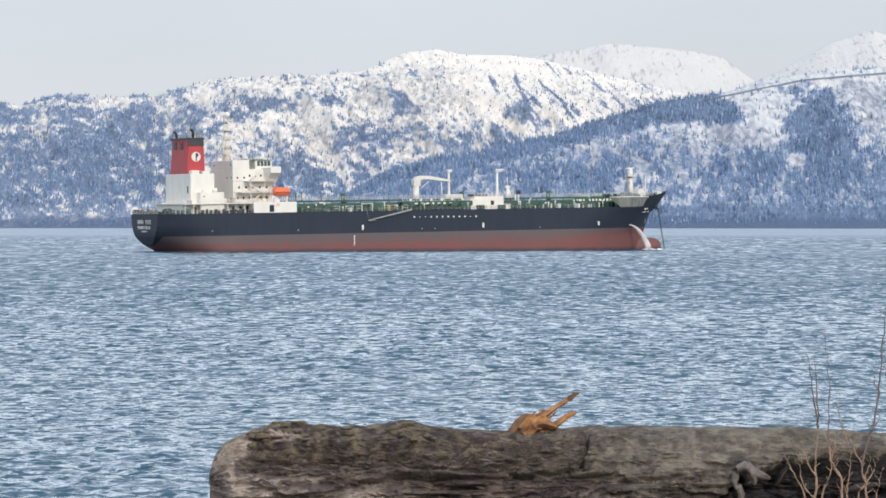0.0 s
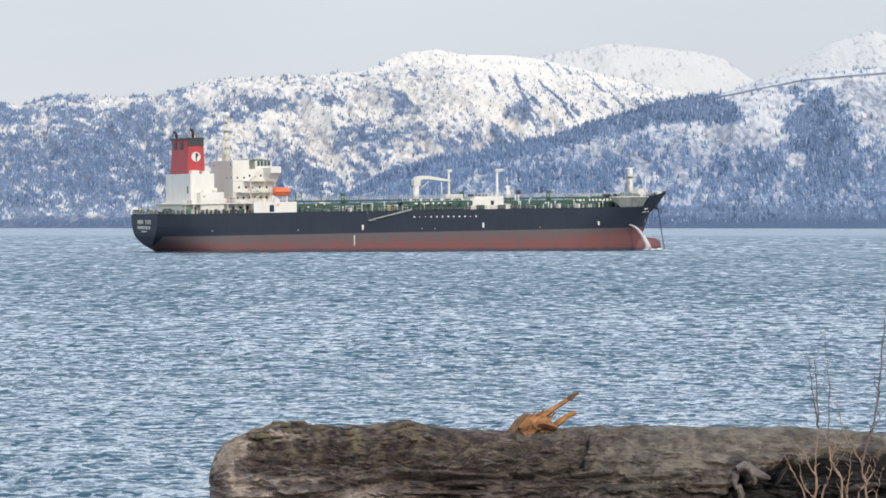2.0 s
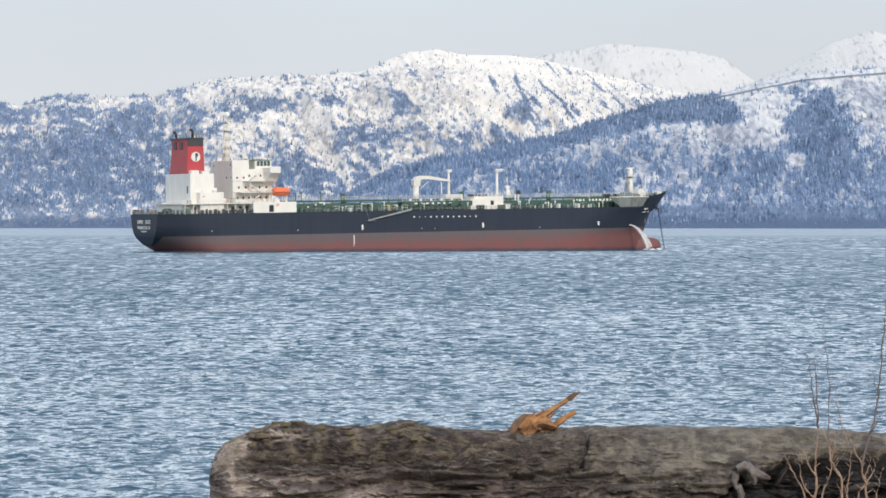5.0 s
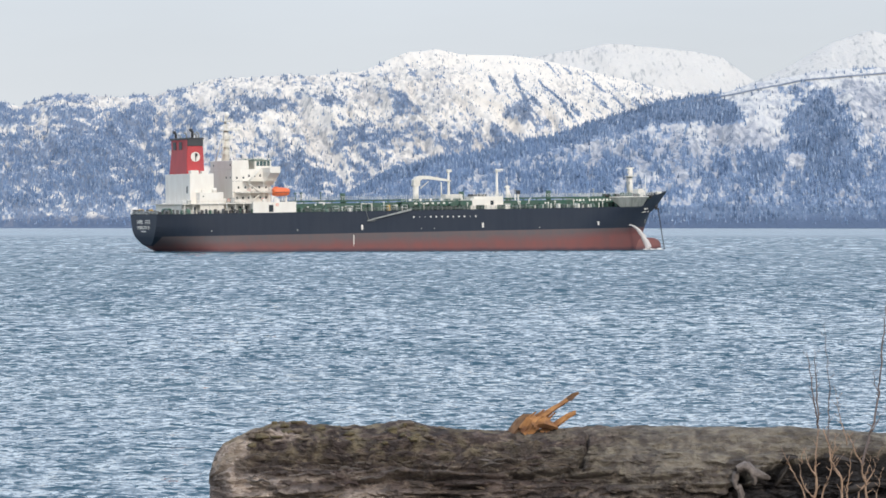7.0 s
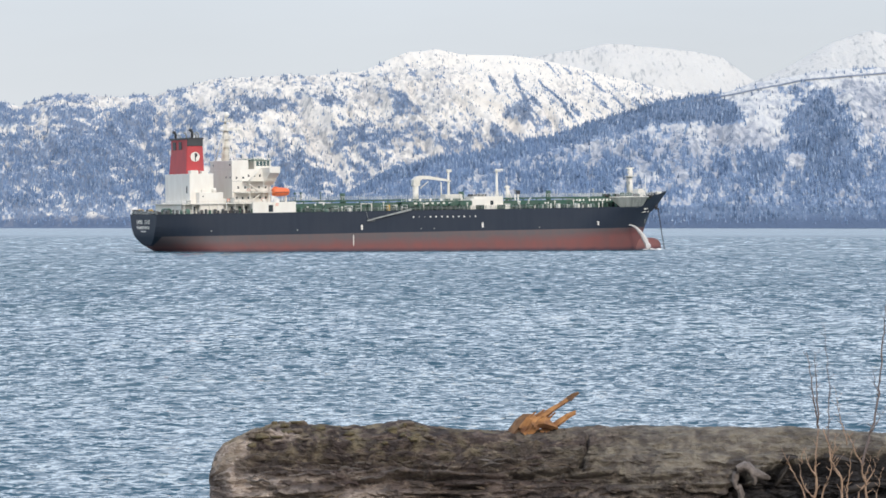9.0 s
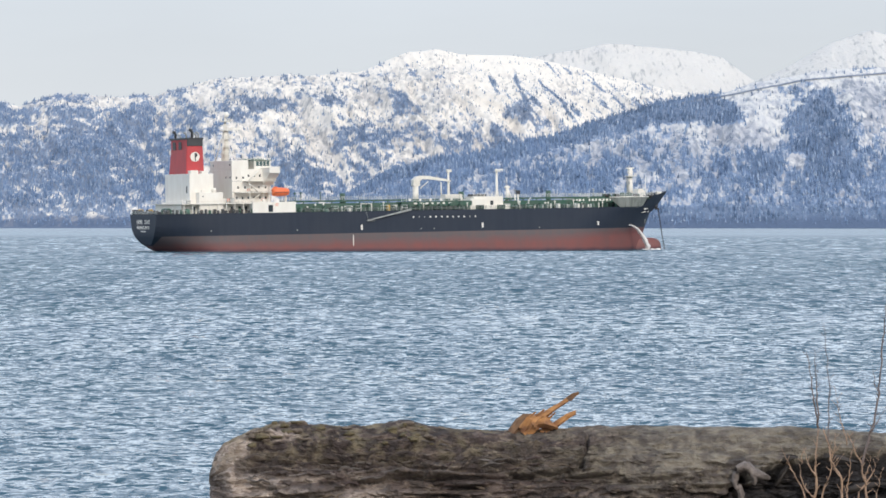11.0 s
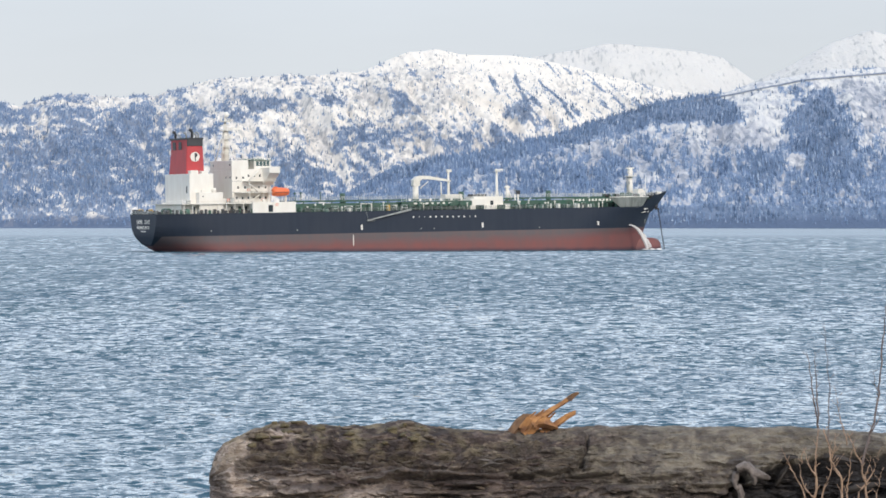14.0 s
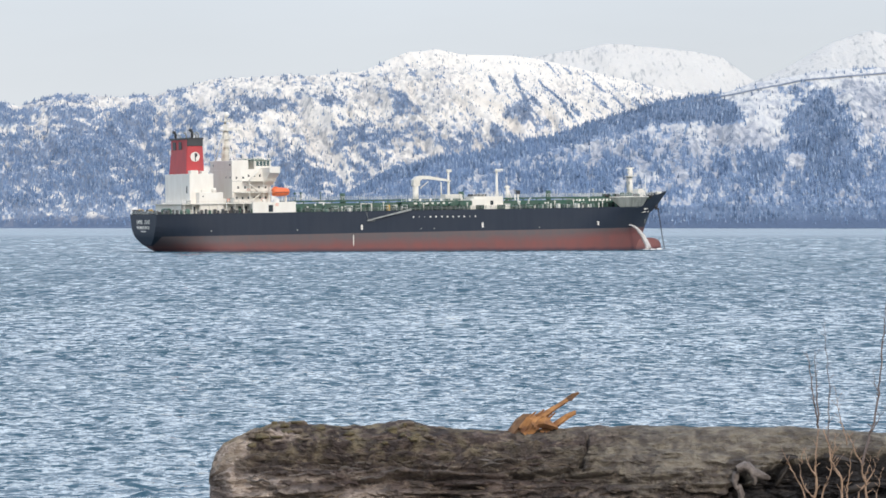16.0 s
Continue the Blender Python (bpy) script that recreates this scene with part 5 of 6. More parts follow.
    # white pipe frames by the rail and inclined ladders up to the catwalk
    for u, w in ((57.0, 2.2), (61.2, 2.6), (65.0, 1.8), (73.6, 2.4), (77.0, 2.0), (80.4, 2.2)):
        bm = bmesh.new()
        tube(bm, ((u, -14.3, DECK - 0.1), (u, -14.3, DECK + 1.7), (u + w, -14.3, DECK + 1.7), (u + w, -14.3, DECK - 0.1)), 0.13, 6)
        tube(bm, ((u, -14.3, DECK + 0.9), (u + w, -14.3, DECK + 0.9)), 0.09, 6)
        part("pipe_frame", bm, RAIL, ship, "white tubular frame at the rail")
    for u0, u1 in ((127.6, 130.4), (96.8, 99.2), (149.0, 151.6)):
        bm = bmesh.new()
        for v in (-5.6, -4.9):
            tube(bm, ((u0, v, DECK), (u1, v, 22.2)), 0.10, 5)
        for i in range(1, 11):
            x, z = u0 + (u1 - u0) * i / 11, DECK + (22.2 - DECK) * i / 11
            box(bm, x - 0.12, x + 0.12, -5.6, -4.9, z, z + 0.05)
        part("inclined_ladder", bm, RAIL, ship, "pale inclined ladder up to the catwalk")
    for k in range(10):
        u = 128 + k * 2.9
        part("flood_fitting", boxes((u - 0.16, u + 0.16, -13.2, -12.8, DECK - 0.1, DECK + 0.9 + 0.3 * (k % 3)), bevel=0.04), (WHITE, RAIL)[k % 2], ship)
    # hose crane
    crane = part("crane_pedestal", rod((92.0, 0, DECK), (92.0, 0, 27.2), 1.05, 0.95, 14), BUFF, ship, "cream hose-handling crane")
    part("crane_head", prism(((90.9, 26.4), (93.1, 26.4), (93.2, 27.9), (94.4, 28.9), (93.6, 29.7), (92.0, 29.3), (90.9, 28.3)), -1.0, 1.0), BUFF, crane)
    part("jib", prism(((92.6, 28.3), (94.2, 29.7), (96.6, 29.6), (104.2, 28.2), (104.2, 27.7), (96.4, 28.5), (94.2, 28.5)), -0.5, 0.5), BUFF, crane)
    part("ram", rod((93.6, 0, 25.6), (96.6, 0, 27.9), 0.18, 0.14, 6), BUFF, crane)
    part("hook_wire", rod((101.0, 0, 27.6), (101.0, 0, 23.6), 0.16, 0.28, 5), WHITE, crane)
    post = part("jib_rest", rod((103.8, 0.4, DECK), (103.8, 0.4, 31.3), 0.5, 0.32, 10), BUFF, ship)
    part("post_light", boxes((103.2, 104.8, -0.1, 0.9, 30.7, 31.6), bevel=0.08), BUFF, post)
    part("rest_house", boxes((101.6, 107.4, -2.2, 1.8, 21.5, 23.6), bevel=0.08), BUFF, post)
    # white midship house and its light mast
    house = part("midship_house", boxes((108.6, 119.0, -8.4, -2.0, DECK - 0.1, 22.8), bevel=0.1), WHITE, ship, "white midship deckhouse")
    part("aft_lean_to", boxes((107.2, 112.4, -8.8, -3.0, DECK - 0.1, 22.1), bevel=0.08), WHITE, house)
    part("door", boxes((114.4, 115.5, -8.46, -8.38, 19.4, 21.4)), DARK_GLASS, house)
    part("skirt", boxes((112.6, 121.0, -9.0, -8.3, DECK - 0.1, 20.0), bevel=0.1), WHITE, house)
    placed(part("railing", railing(10.2, 1.0, 1.3, 0.05), WHITE, house), 108.6, -8.3, 22.8)
    part("roof_boxes", boxes((108.0, 113.8, -6.8, -5.0, 22.8, 23.5)), BLACK, house)
    m1 = part("light_mast", rod((119.6, -2.6, DECK), (119.6, -2.6, 31.6), 0.5, 0.32, 10), WHITE, ship, "white deck light mast")
    part("mast_platform", boxes((118.7, 120.6, -3.5, -1.7, 30.6, 30.75), (118.8, 118.9, -3.4, -3.3, 30.7, 31.6), (120.4, 120.5, -3.4, -3.3, 30.7, 31.6)), WHITE, m1)
    part("floodlight", boxes((118.8, 120.4, -3.4, -2.9, 31.0, 31.5), (120.9, 121.9, -2.8, -2.4, 31.2, 31.6)), WHITE, m1)
    bm = rod((123.6, -2, DECK), (123.6, -2, 26.2), 0.62, 0.42, 10)
    tube(bm, ((126.0, -2, DECK), (123.8, -2, 25.6)), 0.26, 6)
    tube(bm, ((121.6, -2, DECK), (123.4, -2, 22.6)), 0.26, 6)
    tube(bm, ((123.6, -2, 26.2), (123.6, -2, 29.0)), 0.1, 5)
    m2 = part("derrick_post", bm, WHITE, ship)
    part("post_head", boxes((122.8, 124.4, -2.5, -1.5, 25.4, 26.0), bevel=0.06), WHITE, m2)
    part("small_winch", boxes((120.6, 123.2, -5.6, -3.0, DECK - 0.12, 20.4), bevel=0.3), GREY_PAINT, m2)
    for u in (125.4, 126.5):
        part("vent_post", rod((u, -4, DECK), (u, -4, 23.4), 0.26, 0.26, 8), WHITE, ship)
    part("vent_head", boxes((125.9, 127.1, -4.5, -3.5, 23.4, 24.6), bevel=0.1), BLACK, ship)
    # rails along both sides
    sec = part("side_railing", railing(9.0, 1.1, 1.5, 0.04), GREY_PAINT, ship)
    placed(sec, 46, -15.9, DECK)
    for i in range(1, 11):
        repeat(sec, (9.3 * i, 0, 0))
    for i in range(11):
        repeat(sec, (9.3 * i, 31.8, 0))
    for i in range(3):
        repeat(sec, (-46 + 1.5 + 0 + i * 9.6, 1.5 - i * 0.45, 0))
    placed(part("stern_railing", railing(23.8, 1.1, 1.4, 0.055), RAIL, ship), 0.25, -11.9, DECK, 90)
    # accommodation ladder on the side
    lad = part("gangway", bmesh.new(), GREY_PAINT, ship, "light grey boarding ladder slung along the side")
    bm = prism(((67.8, 15.9), (68.3, 15.7), (83.0, 18.75), (82.6, 19.2)), -16.85, -16.6)
    b3 = prism(((67.8, 15.9), (68.3, 15.7), (83.0, 18.75), (82.6, 19.2)), -16.35, -16.2)
    me = bpy.data.meshes.new("scratch")
    b3.to_mesh(me)
    b3.free()
    bm.from_mesh(me)
    for i in range(28):
        u = 68.3 + i * 0.52
        box(bm, u, u + 0.2, -16.6, -16.3, 15.95 + i * 0.108, 16.05 + i * 0.108)
    bm.to_mesh(lad.data)
    bm.free()
    part("ladder_rail", boxes((67.9, 70.4, -16.9, -16.2, 15.6, 15.75)), GREY_PAINT, lad)
    part("fall_wire", rod((68.2, -16.5, 16.0), (67.6, -16.0, 19.4), 0.06, 0.06, 4), GREY_PAINT, lad)
    part("ladder_davit", boxes((66.4, 66.7, -16.3, -14.8, 21.0, 21.2), (66.4, 66.7, -15.0, -14.8, DECK - 0.1, 21.1), (70.0, 70.3, -15.0, -14.8, DECK - 0.1, 21.1), (66.4, 70.3, -15.0, -14.8, 20.9, 21.1)), BUFF, ship)


def build_bow():
    # light grey forecastle bulwark, seen past the black flare
    for sign in (-1, 1):
        bm = bmesh.new()
        us = [153.4, 154.5, 155.6, 156.7, 157.8, 159, 161, 163, 165, 167, 168.4, 169.8, 171.2, 172.4]
        prev = None
        for u in us:
            hb = half_breadth(u, DECK) + 0.02
            lo = top_edge(u) - 0.02
            hi = 21.9
            lo = min(lo + max(0, 157.8 - u) * 0.72, hi - 0.02)
            cur = [bm.verts.new((u, sign * (hb - 0.1), lo)), bm.verts.new((u, sign * (hb + 0.45), hi)), bm.verts.new((u, sign * (hb + 0.3), hi)), bm.verts.new((u, sign * (hb - 0.25), lo))]
            if prev:
                for k in range(4):
                    bm.faces.new((prev[k], cur[k], cur[(k + 1) % 4], prev[(k + 1) % 4]))
            prev = cur
        bmesh.ops.recalc_face_normals(bm, faces=bm.faces)
        part("forecastle_bulwark", bm, BULWARK, ship, "weathered grey forecastle bulwark")
    for k in range(8):
        u = 158.4 + k * 1.65
        hb = half_breadth(u, DECK)
        stay = prism(((-0.06, 0), (0.06, 0), (0.06, 21.85 - top_edge(u)), (-0.06, 21.85 - top_edge(u))), -0.05, 0.05)
        part("bulwark_stay", stay, GREY_PAINT, ship).matrix_basis = Matrix.Translation((u, -hb - 0.02, top_edge(u))) @ pose(0, 0, 0, 8)
    part("bulwark_cap", tube(bmesh.new(), [(u, -half_breadth(u, DECK) - 0.42, 21.95) for u in (153.2, 156.2, 160, 164, 168, 171.6)], 0.15, 6), WHITE, ship)
    us = [160, 164, 168, 171, 174, 177, 179.5]
    bm = bmesh.new()
    a = [bm.verts.new((u, -half_breadth(u, 20) + 0.4, 21.2)) for u in us]
    b = [bm.verts.new((u, half_breadth(u, 20) - 0.4, 21.2)) for u in us]
    for i in range(len(us) - 1):
        bm.faces.new((a[i], a[i + 1], b[i + 1], b[i]))
    part("forecastle_deck", bm, GREEN, ship)
    # mooring winches and bitts behind the bulwark
    for u, v in ((157.6, -6.0), (160.6, -7.4), (166.2, -5.2), (169.4, -3.6)):
        winch = part("mooring_winch", boxes((u - 1.1, u + 1.1, v - 0.9, v + 0.9, 21.2, 21.55), (u - 1.05, u - 0.85, v - 0.7, v + 0.7, 21.55, 23.0), (u + 0.85, u + 1.05, v - 0.7, v + 0.7, 21.55, 23.0), bevel=0.04), GREEN, ship, "dark green mooring winch")
        part("drum", rod((u - 0.85, v, 22.4), (u + 0.85, v, 22.4), 0.62, 0.62, 12), STEEL, winch)
        part("motor", rod((u + 1.05, v, 22.4), (u + 1.7, v, 22.4), 0.42, 0.38, 10), GREEN, winch)
    for u in (159.1, 164.4, 171.2, 174.0):
        v = -half_breadth(u, DECK) + 1.4
        bitts = part("mooring_bitts", boxes((u - 0.8, u + 0.8, v - 0.3, v + 0.3, 21.2, 21.4), bevel=0.03), GREEN, ship)
        for d in (-0.5, 0.5):
            part("bollard", rod((u + d, v, 21.4), (u + d, v, 22.5), 0.22, 0.25, 10), STEEL, bitts)
    for sign in (-1, 1):
        for u0, u1 in ((156.5, 163), (163.2, 170), (170.2, 176)):
            h0, h1 = half_breadth(u0, DECK), half_breadth(u1, DECK)
            z0, z1 = max(22.1, top_edge(u0)), max(22.1, top_edge(u1))
            L = math.hypot(u1 - u0, h1 - h0)
            r = part("bow_railing", railing(L, 1.1, 1.1, 0.055), RAIL, ship)
            placed(r, u0, sign * h0, z0, math.degrees(math.atan2(sign * (h1 - h0), u1 - u0)), -math.degrees(math.atan2(z1 - z0, L)))
    fm = part("foremast", rod((169.8, 0, 21.2), (169.8, 0, 29.4), 1.0, 0.7, 12), WHITE, ship, "white foremast with a lamp platform")
    part("mast_platform", rod((169.8, 0, 28.6), (169.8, 0, 28.8), 1.9, 1.9, 12), WHITE, fm)
    part("foremast_radar", boxes((168.3, 171.3, -0.3, 0.3, 31.2, 31.6), bevel=0.08), WHITE, fm)
    part("bell_bracket", boxes((168.6, 169.0, -1.2, -0.8, 26.0, 27.0), bevel=0.05), GREY_PAINT, fm)
    part("mast_head", boxes((169.2, 170.4, -0.6, 0.6, 29.4, 31.2), (168.6, 171.0, -0.2, 0.2, 30.0, 30.3), bevel=0.08), WHITE, fm)
    placed(part("railing", railing(2.8, 1.0, 0.7, 0.05), WHITE, fm), 168.4, -1.5, 28.8)
    part("mast_ladder", boxes((168.5, 168.7, -0.3, 0.3, 21.2, 28.6)), GREY_PAINT, fm)
    part("windlass_house", prism(((171.2, 21.2), (174.4, 21.2), (174.4, 23.6), (173.4, 24.6), (172.0, 24.6)), -1.6, 1.6), WHITE, ship)
    part("jackstaff", rod((175.4, 0, 21.2), (175.4, 0, 28.4), 0.22, 0.1, 6), WHITE, ship)
    for u, v in ((163.5, -6), (166.5, -5), (176.2, -2.0), (177.5, 0.5)):
        bm = boxes((u - 0.9, u + 0.9, v - 0.6, v + 0.6, 21.1, 21.8))
        tube(bm, ((u, v - 1.0, 22.6), (u, v + 1.0, 22.6)), 0.8, 12)
        part("windlass", bm, GREEN if u < 170 else BLACK, ship)
    part("bow_fairlead", boxes((178.6, 180.4, -2.2, -0.8, 22.6, 23.5), bevel=0.15), BUFF, ship)
    # chain made of crossed links
    chain = thing("anchor_chain", pose(0, 0, 0), "dark steel anchor chain running from the hawse pipe into the sea", "chain")
    top, low = ship.matrix_basis @ Vector((179.0, -1.7, 18.2)), ship.matrix_basis @ Vector((181.5, -2.0, 2.6))
    chain.location = low
    n = 34
    link = None
    d = (top - low).normalized()
    for i in range(n):
        p = (top - low) * (i / n)
        if link is None:
            bm = bmesh.new()
            ring = [(0.2 * math.sin(a), 0, 0.30 * math.cos(a)) for a in np.linspace(0, math.tau, 11)]
            tube(bm, ring, 0.075, 5, False)
            link = part("chain_link", bm, STEEL, chain)
        o = link if i == 0 else repeat(link, (0, 0, 0))
        o.matrix_basis = Matrix.Translation(p) @ d.to_track_quat("Z", "Y").to_matrix().to_4x4() @ pose(0, 0, 0, 0, 0, 90 * (i % 2) + 20)


JET = []


def build_jet():
    """Bilge water that spurts from the bow and falls in an arc, and the foam where it lands."""
    jet = thing("water_jet", ship_pose(25) @ pose(163.6, -half_breadth(163.6, 12.4) + 0.1, 12.7), "white stream of discharge water falling from the bow", "water")
    rs = np.random.RandomState(4)
    for k in range(5):
        bm = bmesh.new()
        n = 26
        pts, rad = [], []
        drift = rs.normal(0, 0.10, 2)
        for i in range(n):
            t = i / (n - 1) * 1.12
            pts.append((5.5 * t + drift[0] * t * 2 + 0.07 * math.sin(i * 1.9 + k * 2), -2.2 * t + drift[1] * t, 0.55 * t - 6.6 * t * t + 0.05 * math.sin(i * 2.3 + k)))
            rad.append((0.13 + 0.42 * t) * (0.7 + 0.6 * rs.rand()))
        tube(bm, pts, rad, 7)
        s = part("stream", bm, SPRAY, jet, "falling strand of white water")
        JET.append((s, pose(0, 0, 0), k * 1.3, 0.9))
    for k in range(9):
        bm = ellipsoid((0, 0, 0), (rs.uniform(0.5, 1.5), rs.uniform(0.4, 0.9), rs.uniform(0.12, 0.4)), 10)
        for v in bm.verts:
            v.co += Vector(rs.normal(0, 0.09, 3))
        f = part("foam_clump", bm, FOAM, jet, "patch of white splash foam")
        home = pose(5.6 + rs.uniform(-1.4, 4.5), -2.2 + rs.uniform(-0.8, 0.6), -8.15 + rs.uniform(-0.05, 0.1), 0, 0.93, rs.uniform(0, 180))
        f.matrix_basis = home
        JET.append((f, home, k * 0.8, 0.0))


build_hull()
build_aft()
build_deck()
build_bow()
build_jet()


# ---- driftwood and shrubs on the bank ----
LOG_Y, LOG_Z, LOG_R = 20.35, 8.08, 0.375


def bark_ledges(x, a):
    """Bark in plates with broken edges: each plate's own level, from 0 to 1, and a finer ledge on it."""
    q = fbm(x * 3.2 + 2, a * 3.6 + 5 + fbm(x * 7, a * 7, 3) * 0.5, 5) * 15
    p = fbm(x * 8 + 9, a * 10, 4) * 11
    step = np.floor(q) + smooth01((q - np.floor(q)) / 0.16)
    fine = np.floor(p) + smooth01((p - np.floor(p)) / 0.22)
    return (step * 0.381) % 1.0, np.clip(0.55 * step + 0.45 * fine, -2.2, 2.2) * 0.5


def log_surface(x, a):
    """Radius of the log at x along it and angle a (0 towards the camera, 90 degrees up)."""
    top = np.interp(x, [-1.50, -1.49, -1.46, -1.41, -1.30, -1.20, -1.12, -0.95, -0.66, -0.40, -0.30, -0.22, -0.08, 0.42, 0.96, 1.32, 1.9, 2.4, 2.85, 5.2],
                    [0.02, 0.12, 0.20, 0.262, 0.318, 0.36, 0.385, 0.39, 0.372, 0.385, 0.415, 0.415, 0.368, 0.347, 0.362, 0.380, 0.376, 0.354, 0.328, 0.30])
    r = LOG_R * np.clip((x + 1.50) / 0.16, 0, 1) ** 0.38
    up = np.clip(np.sin(a), 0, 1) ** 1.5
    r = r * (1 - up) + np.minimum(top, LOG_R * 1.18) * up
    calm = 1 - 0.65 * smooth01((x - 0.8) / 0.5) * smooth01((a + 0.1) / 0.4)
    calm = calm * (0.35 + 0.65 * (1 - smooth01((a - 0.9) / 0.5)))
    r = r + fbm(x * 1.7 + 4, a * 2.2, 5) * 0.08 + calm * (fbm(x * 2.6, a * 12, 4) * 0.09 + (np.abs(fbm(x * 5.5 + 1, a * 9, 4)) - 0.08) * -0.16 + fbm(x * 18 + 3, a * 16, 3) * 0.035 + np.clip(fbm(x * 6 + 8, a * 7 + 2, 4), -0.12, 0.2) * 0.13)
    level, plate = bark_ledges(x, a)
    r = r - 0.014 + 0.018 * plate * (0.15 + 0.85 * calm) + 0.014 * (level - 0.5) * calm
    # long splits under the crown and a hollow rotted into the thick end
    for a0, w, k, x0, x1, deep in ((0.66, 0.05, 2.1, -1.15, 0.2, 0.09), (0.34, 0.045, 3.0, -0.9, 1.0, 0.07), (0.10, 0.06, 1.7, -0.7, 1.5, 0.07), (0.85, 0.03, 2.6, -0.2, 0.9, 0.05)):
        line = a0 + 0.09 * np.sin(x * k + a0 * 9) + fbm(x * 3 + a0, x * 0 + 1.5, 3) * 0.16
        r = r - deep * np.exp(-((a - line) / w) ** 2) * smooth01((x - x0) / 0.25) * smooth01((x1 - x) / 0.35)
    rim = 0.80 + 0.10 * np.sin(x * 5) + fbm(x * 4, a * 0 + 2, 3) * 0.35
    hollow = smooth01((x - 2.12 + 0.45 * (0.6 - a) + fbm(x * 5, a * 3, 3) * 0.25) / 0.08) * smooth01((rim - a) / 0.10) * smooth01((a + 1.2) / 0.2)
    r = r - 0.26 * hollow * (0.85 + 0.9 * fbm(x * 9, a * 4, 3))
    knob = np.exp(-(((x - 2.0) / 0.08) ** 2 + ((a - 0.26) / 0.15) ** 2))
    r = r + 0.08 * knob - 0.19 * np.exp(-(((x - 1.915) / 0.034) ** 2 + ((a - 0.19) / 0.14) ** 2)) - 0.15 * np.exp(-(((x - 0.885) / 0.026) ** 2 + ((a - 0.47) / 0.12) ** 2))
    # a crack across the crown, ending in a knot hole
    r = r - 0.085 * np.exp(-((x - 0.885 - 0.08 * (a - 0.5) - 0.012 * np.sin(a * 9)) / 0.010) ** 2) * smooth01((a - 0.35) / 0.1) * smooth01((1.35 - a) / 0.2)
    return np.maximum(r, 0.01)


def build_log():
    xs = np.concatenate([[-1.503], np.linspace(-1.50, -1.38, 24), np.linspace(-1.37, 3.1, 600), np.linspace(3.15, 5.2, 40)])
    an = np.concatenate([np.linspace(-1.3, 2.2, 190), np.linspace(2.25, math.tau - 1.3, 40)])
    X, A = np.meshgrid(xs, an, indexing="ij")
    R = log_surface(X, A)
    R[0] *= 0.05
    R[:, -1] = R[:, 0]
    P = np.stack([X + 0.05 * fbm(A * 2, X * 2, 3) * (X < -1.2), -np.cos(A) * R, np.sin(A) * R], -1)
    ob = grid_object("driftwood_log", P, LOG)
    ob.data.attributes.new("bark_tone", "FLOAT", "POINT").data.foreach_set("value", bark_ledges(X, A)[0].reshape(-1).astype(np.float32))
    ob.location = (0, LOG_Y, LOG_Z)
    tagged(ob, "weathered grey-brown driftwood log with mossy bark and a hollow", "log")
    # bleached root knob with an eye, and broken slivers round the hollow
    r = random.Random(12)
    def limb(name, pts, rad, mat, label=""):
        bm = bmesh.new()
        tube(bm, pts, rad, 9)
        for v in bm.verts:
            v.co += Vector((r.uniform(-1, 1), r.uniform(-1, 1), r.uniform(-1, 1))) * 0.008
        part(name, bm, mat, ob, label)
    limb("root_knob", [(1.925 + 0.062 * math.cos(t), -0.385, 0.060 + 0.088 * math.sin(t)) for t in np.linspace(3.9, -0.35, 14)], [0.008, 0.011, 0.014, 0.017, 0.020, 0.024, 0.028, 0.031, 0.031, 0.028, 0.024, 0.018, 0.012, 0.006], PALE_WOOD, "bleached curled root knob")
    limb("root_limb", [(1.95, -0.375, 0.120), (1.985, -0.385, 0.105), (2.035, -0.38, 0.085), (2.085, -0.37, 0.066)], [0.018, 0.026, 0.021, 0.008], PALE_WOOD)
    limb("root_limb", [(1.885, -0.375, 0.02), (1.905, -0.37, -0.04), (1.895, -0.36, -0.11)], [0.015, 0.016, 0.008], PALE_WOOD)
    for x0, z0, x1, z1, t in ((2.17, 0.17, 2.27, 0.20, 0.022), (2.14, 0.02, 2.22, 0.15, 0.020), (2.30, -0.08, 2.36, 0.05, 0.016), (2.45, 0.20, 2.66, 0.16, 0.016), (2.60, -0.02, 2.84, 0.03, 0.022), (2.52, -0.1, 2.60, 0.02, 0.014)):
        limb("broken_sliver", [(x0, -0.26, z0), ((x0 + x1) / 2, -0.285, (z0 + z1) / 2 + 0.01), (x1, -0.26, z1)], [t, t * 0.8, 0.005], BROWN_WOOD)
    # loose bark plates on the flank and moss along the crown
    rs = np.random.RandomState(31)
    barks = (BARK_DARK, BARK_TAN, BARK_GREY, BARK_MAROON)
    for k in range(44):
        x, a = rs.uniform(-1.25, 0.85), rs.uniform(-0.1, 1.0)
        R = float(log_surface(np.array([x]), np.array([a]))[0])
        L, H = rs.uniform(0.03, 0.09), rs.uniform(0.005, 0.011)
        bm = bmesh.new()
        pts = [(L * t, -0.004 - 0.006 * math.sin(3 * t + k), H * rs.normal(0, 0.7)) for t in np.linspace(-1, 1, 7)]
        tube(bm, pts, [H * q * rs.uniform(0.7, 1.2) for q in (0.2, 0.8, 1.0, 0.9, 1.0, 0.6, 0.1)], 5)
        sliver = part("bark_sliver", bm, barks[rs.randint(4)], ob)
        sliver.matrix_basis = Matrix.Translation((x, -math.cos(a) * R, math.sin(a) * R)) @ pose(0, 0, 0, -math.degrees(a), rs.normal(0, 9), 0)
